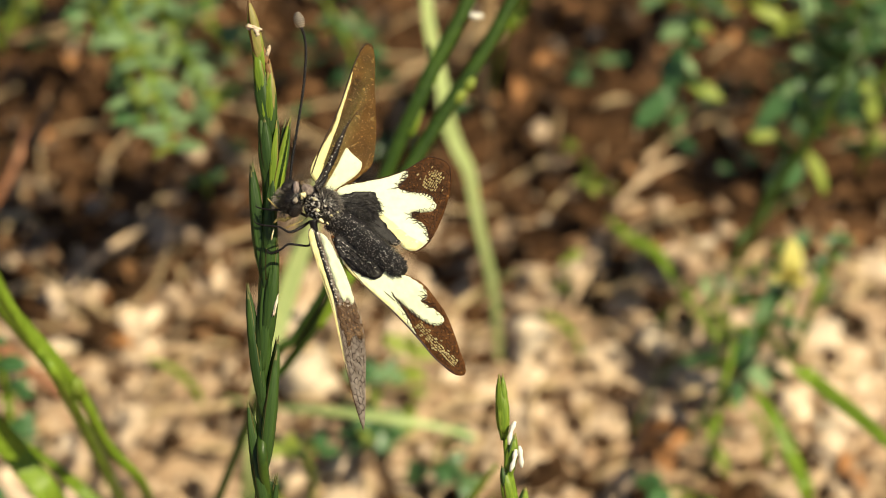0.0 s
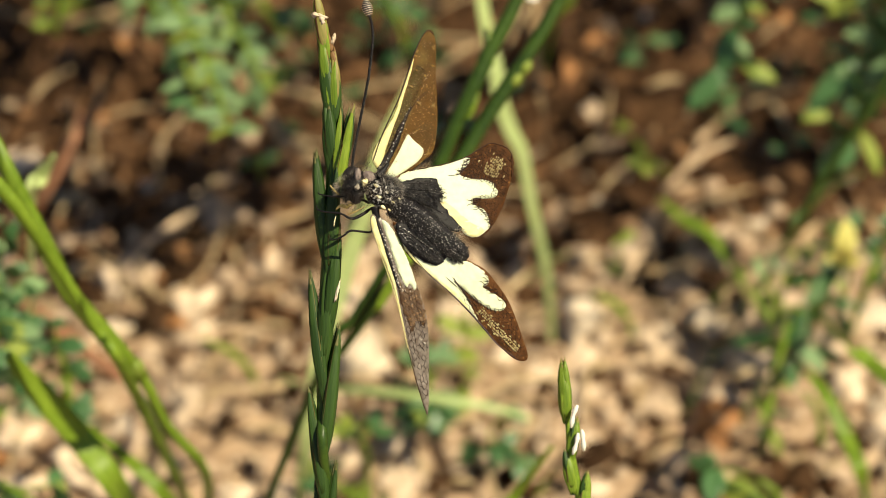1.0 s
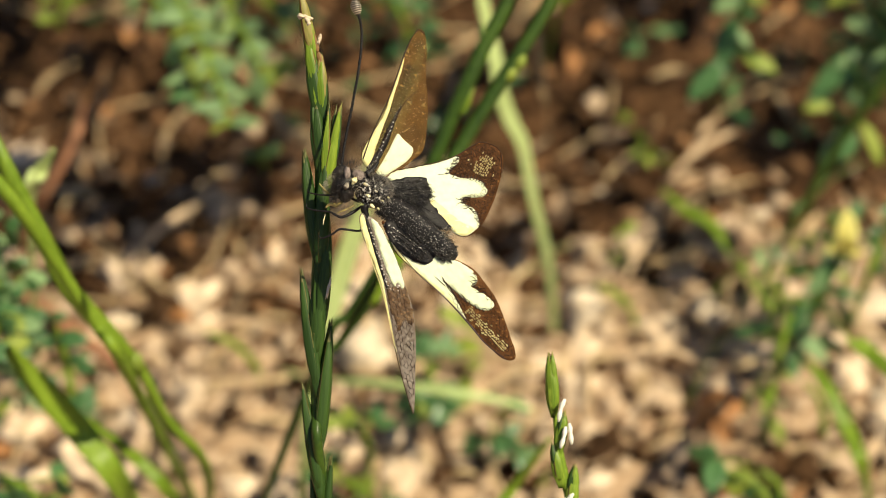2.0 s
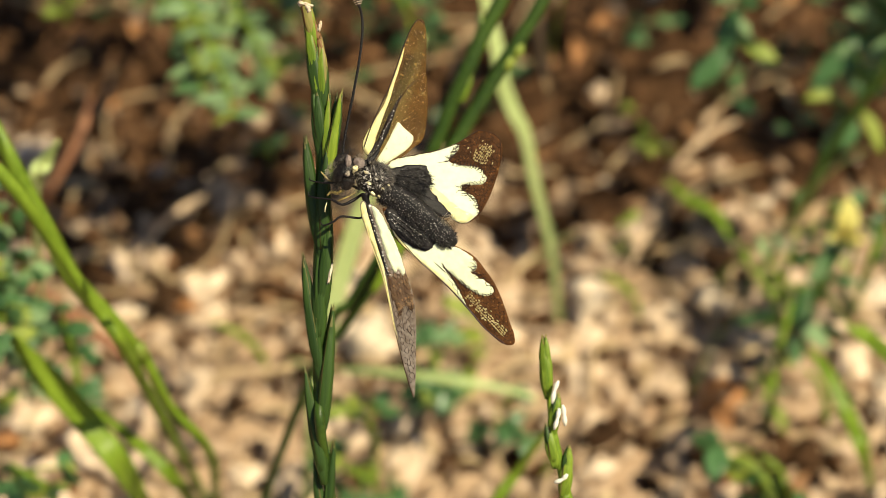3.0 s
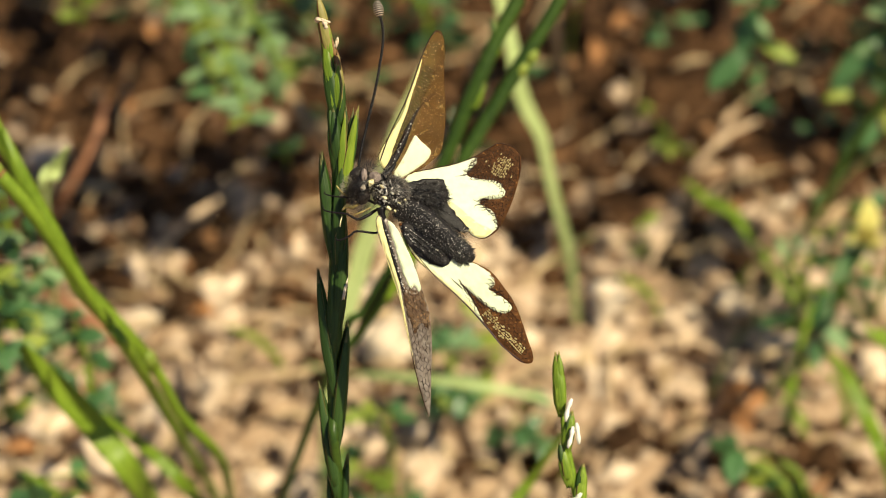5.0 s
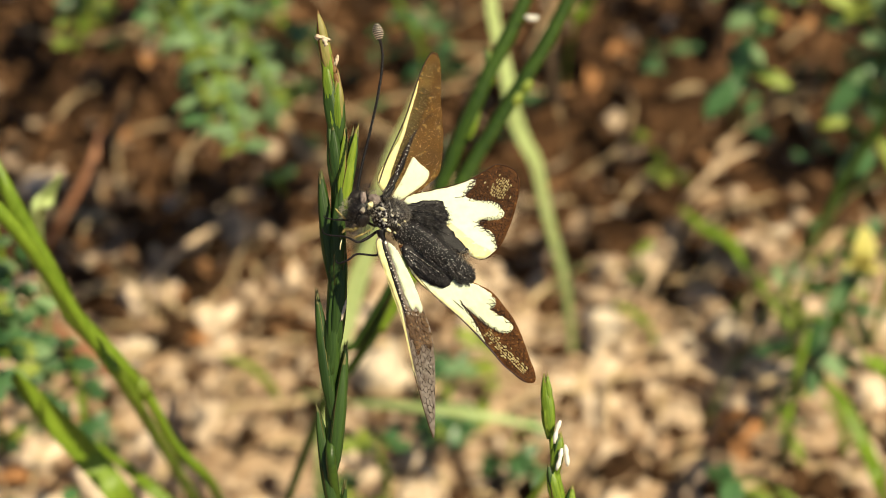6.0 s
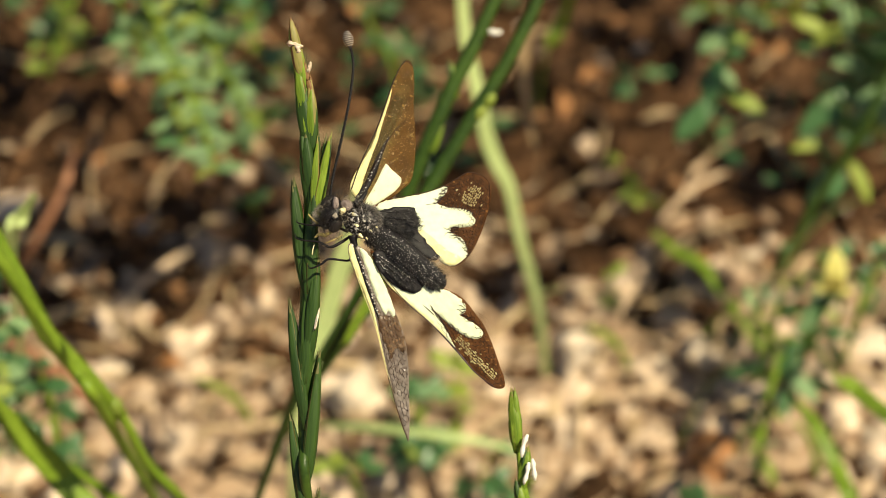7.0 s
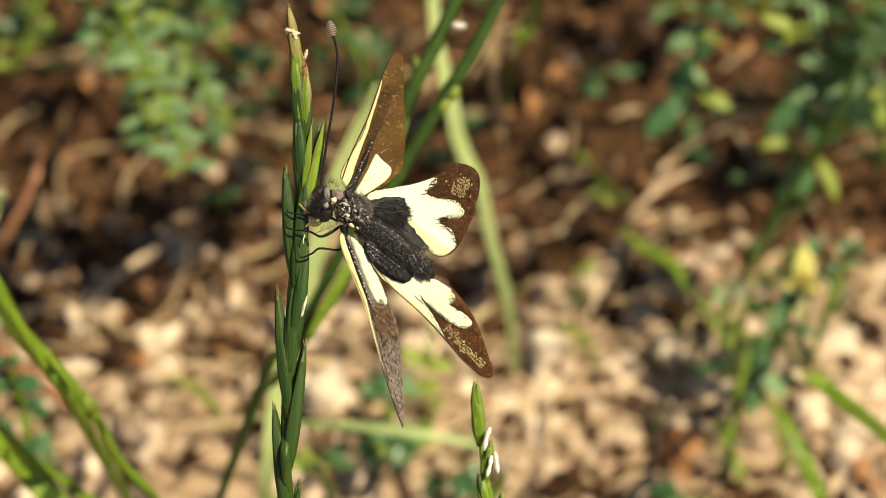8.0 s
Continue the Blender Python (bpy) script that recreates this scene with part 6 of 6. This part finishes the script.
    part("hair", hairs((14.38, -7.47, 2.4), (2.6, 1.0, 0.4), lean, 200, 0.5, 98, (0.8, -0.2, 0.2), (0.3, 0, 1), 0.022), FUR_DARK, abdomen, "dark hair over the wing base")
    # thorax with hairs and yellow spots
    thorax = part("thorax", scaled(ball((8.72, 0.64, 1.5), (3.1, 2.6, 2.7), lean, 16, 20, 0.18, 4)), BLACK, ob, "black furry thorax")
    part("hair", hairs((8.72, 0.64, 1.5), (3.0, 2.5, 2.6), lean, 600, 0.7, 92, (0.25, 0.1, 0.2), (0, 0, 1), 0.022), FUR_DARK, thorax, "long dark hair")
    part("hair", hairs((8.23, 1.46, 1.6), (2.9, 2.4, 2.6), lean, 800, 0.7, 93, (-0.1, 0.2, 0.3), (-0.1, 0.2, 1), 0.013), FUR_PALE, thorax, "long pale grey hair")
    part("hair", hairs((9.3, 0.9, 2.0), (2.3, 2.0, 2.1), lean, 900, 0.65, 102, (0.3, 0.1, 0.5), (0, 0, 1), 0.028), SILVER_HAIR, thorax, "silvery grey lying hair")
    for k, (p, r) in enumerate((((7.84, 1.41, 4), 0.26), ((8.1, -0.15, 4.1), 0.24), ((9.25, 0.51, 4.2), 0.18), ((8.67, -1.63, 4), 0.26), ((10.14, -0.89, 3.9), 0.15), ((9.56, -2.03, 3.7), 0.15), ((10.95, -0.39, 3.6), 0.13))):
        part("spot", scaled(ball(p, (r * 1.5, r * 0.8, 0.3), lean, 8, 10, 0.9, k)), SPOT, thorax, "small yellowish spot")
    # the thorax's silver sheen, put in as pale flecks
    pick, flecks = random.Random(55), []
    for k in range(76):
        a, r = pick.uniform(0, 6.3), math.sqrt(pick.random())
        x, y = 2.6 * r * math.cos(a), 2.3 * r * math.sin(a)
        p = lean @ Vector((x, y, 0)) + Vector((8.66, 0.5, 0)) + Vector((0, 0, 1.6 + 2.95 * math.sqrt(max(0.05, 1 - r * r))))
        flecks.append(scaled(ball(p, (pick.uniform(0.06, 0.30), pick.uniform(0.05, 0.14), 0.10), Matrix.Rotation(pick.uniform(0, 3), 3, "Z"), 5, 7, 0.8, k)))
    tagged(part("silvery_hair", joined(flecks), GLINT, thorax, "pale grey flecks for the silver sheen of the hair"), kind="stuff")
    part("wing_base", scaled(tube(smooth_line([(7.81, 2.83, 3.2), (8.62, 3.58, 3), (9.42, 4.75, 2.4)], 8), [0.6, 0.45, 0.25], 10)), BLACK_WING, thorax)
    part("wing_base", scaled(tube(smooth_line([(7.47, -1.53, 3), (7.63, -2.69, 3), (8.28, -4.01, 2.8)], 8), [0.7, 0.5, 0.3], 10)), BLACK_WING, thorax)
    # head with two great eyes
    head = part("head", scaled(ball((4.5, 1.46, 1.6), (1.7, 2.4, 2.0), lean, 14, 18, 0.12, 8)), BLACK, ob, "black furry head")
    part("eye", scaled(ball((5.0, 3.0, 2.9), (0.50, 1.05, 0.7), None, 14, 18, 0.2, 3)), EYE, head, "large grey-brown compound eye")
    part("eye", scaled(ball((3.8, 3.1, 1.5), (1.0, 1.4, 1.3), lean, 14, 18)), EYE_DARK, head, "dark half of the compound eye")
    part("eye", scaled(ball((4.71, 0.13, 2.4), (1.15, 1.2, 1.1), lean, 14, 18, 0.4, 5)), EYE_DARK, head, "large dark compound eye")
    part("eye", scaled(ball((6.7, 2.75, 2.9), (1.1, 0.8, 0.7), lean, 14, 18, 0.3, 6)), EYE, head, "pinkish grey-brown upper half of an eye")
    part("cheek", scaled(ball((6.01, 2, 3.4), (0.42, 0.62, 0.4), lean, 10, 12, 0.8, 2)), SPOT, head, "cream-white spot behind the eye")
    part("cheek", scaled(ball((4.97, 1.25, 4), (0.36, 0.42, 0.25), lean, 10, 12, 0.8, 3)), FUR_PALE, head, "greyish shining spot")
    part("hair", hairs((3.41, 1.47, 1.4), (1.4, 2.1, 1.8), lean, 600, 0.7, 94, (-0.5, 0.2, 0.1), (-1, 0, -0.1), 0.012), FUR_PALE, head, "whitish face hair")
    part("hair", hairs((5.37, 3.59, 2.4), (1.2, 1.0, 1.0), None, 60, 1.5, 95, (0.1, 0.8, 0), (0, 1, 0.2), 0.024), FUR_DARK, head, "dark upright hair")
    part("hair", hairs((4.77, -0.45, 2), (1.9, 1.5, 1.8), None, 260, 0.6, 96, (-0.2, -0.3, 0.4), (0, -0.3, 1), 0.020), FUR_DARK, head, "dark hair under the eyes")
    part("hair", hairs((4.6, 1.46, 1.8), (2.0, 2.6, 2.1), lean, 90, 0.5, 99, (-0.1, 0.2, 0.2), (-0.2, 0.2, 1), 0.011), FUR_PALE, head, "short greyish hair")
    part("hair", hairs((4.5, 1.35, 1.7), (1.9, 2.5, 2.2), lean, 800, 0.65, 101, (-0.1, 0.1, 0.1), (-0.2, 0, 1), 0.024), FUR_DARK, head, "shaggy dark face hair")
    part("mouthparts", scaled(tube(smooth_line([(4.3, -1.03, 2.4), (3.31, -1.53, 2.4), (2.46, -1.36, 2), (1.78, -1.93, 1.8)], 10), [0.22, 0.32, 0.24, 0.12], 10)), LEG_PALE, head, "amber mouthparts")
    # one long clubbed antenna, ringed
    stalk = [Vector(p) for p in ((4.14, 4.25, 2.4), (4.38, 6.57, 2.4), (4.87, 9.71, 2.3), (5.61, 14.01, 2.2), (6.1, 17.32, 2.1), (6.43, 20.64, 2), (6.51, 23.12, 2), (6.26, 24.94, 2), (5.93, 25.93, 2))]
    feeler = part("antenna", scaled(tube(smooth_line(stalk, 150), [0.15 if k % 2 else 0.25 for k in range(75)], 8)), BLACK_WING, ob, "long thin black antenna")
    club = smooth_line([(5.93, 25.93, 2), (5.68, 26.76, 2), (5.44, 27.59, 2), (5.35, 28.33, 2)], 27)
    part("club", scaled(tube(club, [0.24, 0.46, 0.68, 0.78, 0.72, 0.52, 0.22], 12)), FUR_DARK, feeler, "dark pear-shaped club")
    for k in range(3, 25, 3):
        t = k / 26
        r = 0.72 * math.sin(math.pi * (0.12 + 0.80 * t)) + 0.05
        d = (club[k + 1] - club[k - 1]).normalized()
        part("ring", scaled(tube([club[k] - d * 0.045, club[k] - d * 0.02, club[k] + d * 0.02, club[k] + d * 0.045], [r * 0.9, r * 1.06, r * 1.06, r * 0.9], 14)), DRY_HUSK, feeler, "pale ring on the club")
    # legs
    for joints, radii, tone in ((((6.54, -1.01, 1), (5.12, -0.37, 2.2), (3.16, -0.13, 2.6), (1.16, -0.04, 2.4), (-0.6, 0.3, 2), (-0.78, 0.71, 1.8)), (0.34, 0.36, 0.26, 0.2, 0.16, 0.1), BLACK_WING),
                                (((6.72, -1.84, 1.2), (5.55, -2.68, 2.6), (4.09, -3.26, 3), (2.51, -2.52, 2.8), (0.34, -2.27, 2.5), (-0.85, -1.93, 2), (-1.03, -1.27, 1.8)), (0.36, 0.44, 0.34, 0.26, 0.22, 0.16, 0.1), BLACK_WING),
                                (((7.03, -4.66, 0.8), (6.59, -5.24, 2), (3.97, -4.99, 2.4), (2.82, -5.74, 2.5), (1.31, -6.32, 2.2), (0.8, -5.82, 2)), (0.3, 0.28, 0.3, 0.26, 0.2, 0.1), BLACK_WING),
                                (((5.96, -1.53, 2.6), (4.76, -2.19, 3.2), (3.52, -2.69, 3.2)), (0.16, 0.22, 0.12), LEG_PALE),
                                (((3.09, -0.36, 1.5), (1.9, 0.5, 2.2), (0.9, 1.6, 2.2)), (0.3, 0.28, 0.12), LEG_PALE),
                                (((1.48, -4.33, 2.2), (1.58, -3.67, 2.4), (1.81, -2.85, 2.2)), (0.10, 0.16, 0.08), SPOT)):
        part("leg", scaled(tube(smooth_line(joints, 26), [r * 0.58 for r in radii], 8)), tone, ob, "black leg" if tone is BLACK_WING else "pale yellowish leg joint")
    return ob, pairs, feeler


OWLFLY, WINGS, FEELER = owlfly()


def swing(x, y, degrees):
    """A turn in the insect's own plane about a joint at x, y (mm)."""
    at = Matrix.Translation((x * MM, y * MM, 0))
    return at @ pose(0, 0, 0, 0, 0, degrees) @ at.inverted()


# ---- what moves: the spikes sway in the breeze, the insect rides on one ----
def motions():
    walk(SPIKE, [
        (0, pose(-0.02712, 0.23728, 0.20509, 53.131, -2.019, 1.916)),
        (0.5, pose(-0.02715, 0.23751, 0.2052, 52.323, -1.665, 1.518)),
        (1, pose(-0.02699, 0.23771, 0.20428, 51.611, -1.543, 1.307)),
        (2.5, pose(-0.02777, 0.23999, 0.20155, 51.006, -2.592, 2.038)),
        (3, pose(-0.02696, 0.23862, 0.20319, 51.951, -2.28, 1.841)),
        (3.5, pose(-0.02976, 0.23851, 0.20345, 51.787, -3.315, 2.542)),
        (4, pose(-0.02575, 0.2382, 0.20365, 51.407, -1.584, 1.279)),
        (4.5, pose(-0.02765, 0.24151, 0.19887, 52.357, -2.341, 2.132)),
        (5.8, pose(-0.0214, 0.2399, 0.2022, 50.8, -0.24, 0.2)),
        (6, pose(-0.02434, 0.23973, 0.20233, 50.647, -1.479, 1.242)),
        (6.5, pose(-0.02486, 0.23784, 0.20565, 51.507, -1.975, 1.759)),
        (7, pose(-0.02427, 0.23761, 0.20552, 52.108, -1.423, 1.269)),
        (7.5, pose(-0.02241, 0.23878, 0.2054, 50.115, -0.915, 0.767)),
        (8, pose(-0.02197, 0.23844, 0.20655, 50, 0, 0)),
    ])
    walk(OWLFLY, [
        (0, pose(-0.02689, 0.23571, 0.20695, 49.714, -0.916, 0.503)),
        (0.5, pose(-0.02711, 0.23645, 0.20661, 50.37, -1.17, 0.714)),
        (1, pose(-0.02682, 0.23483, 0.20715, 49.741, -1.513, -0.008)),
        (2.5, pose(-0.02717, 0.23403, 0.20677, 49.484, -0.595, -0.212)),
        (3, pose(-0.02654, 0.23494, 0.20644, 49.873, -0.873, -0.472)),
        (3.5, pose(-0.02951, 0.23439, 0.20704, 49.264, -0.978, 0.192)),
        (4, pose(-0.0258, 0.23656, 0.20479, 49.638, -1.022, 0.128)),
        (4.5, pose(-0.0268, 0.23238, 0.2076, 49.52, -0.649, -0.89)),
        (5.8, pose(-0.0204, 0.2340, 0.2069, 49.35, -0.10, -0.45)),
        (6, pose(-0.02373, 0.23419, 0.20684, 49.332, -0.881, 0.292)),
        (6.5, pose(-0.0248, 0.2365, 0.20674, 49.492, -1.124, 0.199)),
        (7, pose(-0.02416, 0.2367, 0.20668, 49.648, -0.715, -0.401)),
        (7.5, pose(-0.02215, 0.2366, 0.20725, 49.845, -0.741, -0.297)),
        (8, pose(-0.02197, 0.23844, 0.20655, 50, 0, 0)),
    ])
    joint = (7.32, -2.91)
    walk(WINGS[3], [(t, swing(*joint, a)) for t, a in ((0, -3.0), (0.5, -2.8), (1, -2.6), (2.5, -3.3), (3, -3.2), (3.5, -3.1), (4, -3.2), (4.5, -3.5), (6, -3.1), (6.5, -2.8), (7, -1.6), (7.5, -0.8), (8, 0))])
    joint = (10.82, 2.5)
    walk(WINGS[1], [(t, swing(*joint, a)) for t, a in ((0, 0.7), (0.5, 0.3), (1, 0.4), (2.5, 1.0), (3, 0.7), (3.5, 0.9), (4, 0.4), (4.5, 1.3), (6, 0.7), (6.5, 0.6), (7, 0.5), (7.5, 0.3), (8, 0))])
    joint = (4, 4.33)
    walk(FEELER, [(t, swing(*joint, a)) for t, a in ((0, 0.4), (0.5, -1.4), (1, -2.2), (2.5, -1.2), (3, -1.6), (3.5, -1.8), (4, -2.0), (4.5, -2.4), (6, -4.6), (6.5, -4.2), (7, -3.2), (7.5, -4.0), (8, 0))])
    walk(FLOWERING, [
        (0, pose(-0.01834, 0.23821, 0.20628, 50, 0, 0)),
        (0.5, pose(-0.01817, 0.23817, 0.20624, 50, 0, 0)),
        (1, pose(-0.01799, 0.23804, 0.20608, 50, 0, 0)),
        (2.5, pose(-0.01914, 0.23789, 0.2059, 50, 0, 0)),
        (3, pose(-0.0192, 0.23823, 0.20631, 50, 0, 0)),
        (3.5, pose(-0.01929, 0.23801, 0.20604, 50, 0, 0)),
        (4, pose(-0.01924, 0.23778, 0.20577, 50, 0, 0)),
        (4.5, pose(-0.01919, 0.23772, 0.20569, 50, 0, 0)),
        (5.8, pose(-0.0171, 0.2373, 0.2052, 50, 0, 0)),
        (6, pose(-0.01922, 0.23806, 0.20611, 50, 0, 0)),
        (6.5, pose(-0.01908, 0.23801, 0.20604, 50, 0, 0)),
        (7, pose(-0.02021, 0.23819, 0.20625, 50, 0, 0)),
        (7.5, pose(-0.02045, 0.23838, 0.20648, 50, 0, 0)),
        (8, pose(-0.02197, 0.23844, 0.20655, 50, 0, 0)),
    ])
    walk(TUFT, [
        (0, pose(-0.01862, 0.23796, 0.20598, 50, 0, 0)),
        (0.5, pose(-0.01861, 0.2381, 0.20614, 50, 0, 0)),
        (1, pose(-0.01859, 0.23788, 0.20589, 50, 0, 0)),
        (2.5, pose(-0.01906, 0.23767, 0.20564, 50, 0, 0)),
        (3, pose(-0.01907, 0.23778, 0.20577, 50, 0, 0)),
        (3.5, pose(-0.02, 0.23773, 0.20571, 50, 0, 0)),
        (4, pose(-0.01889, 0.23741, 0.20533, 50, 0, 0)),
        (4.5, pose(-0.0187, 0.23767, 0.20564, 50, 0, 0)),
        (6, pose(-0.01854, 0.23723, 0.20511, 50, 0, 0)),
        (6.5, pose(-0.01963, 0.23775, 0.20573, 50, 0, 0)),
        (7, pose(-0.02048, 0.23796, 0.20598, 50, 0, 0)),
        (7.5, pose(-0.02029, 0.23833, 0.20643, 50, 0, 0)),
        (8, pose(-0.02197, 0.23844, 0.20655, 50, 0, 0)),
    ])


motions()
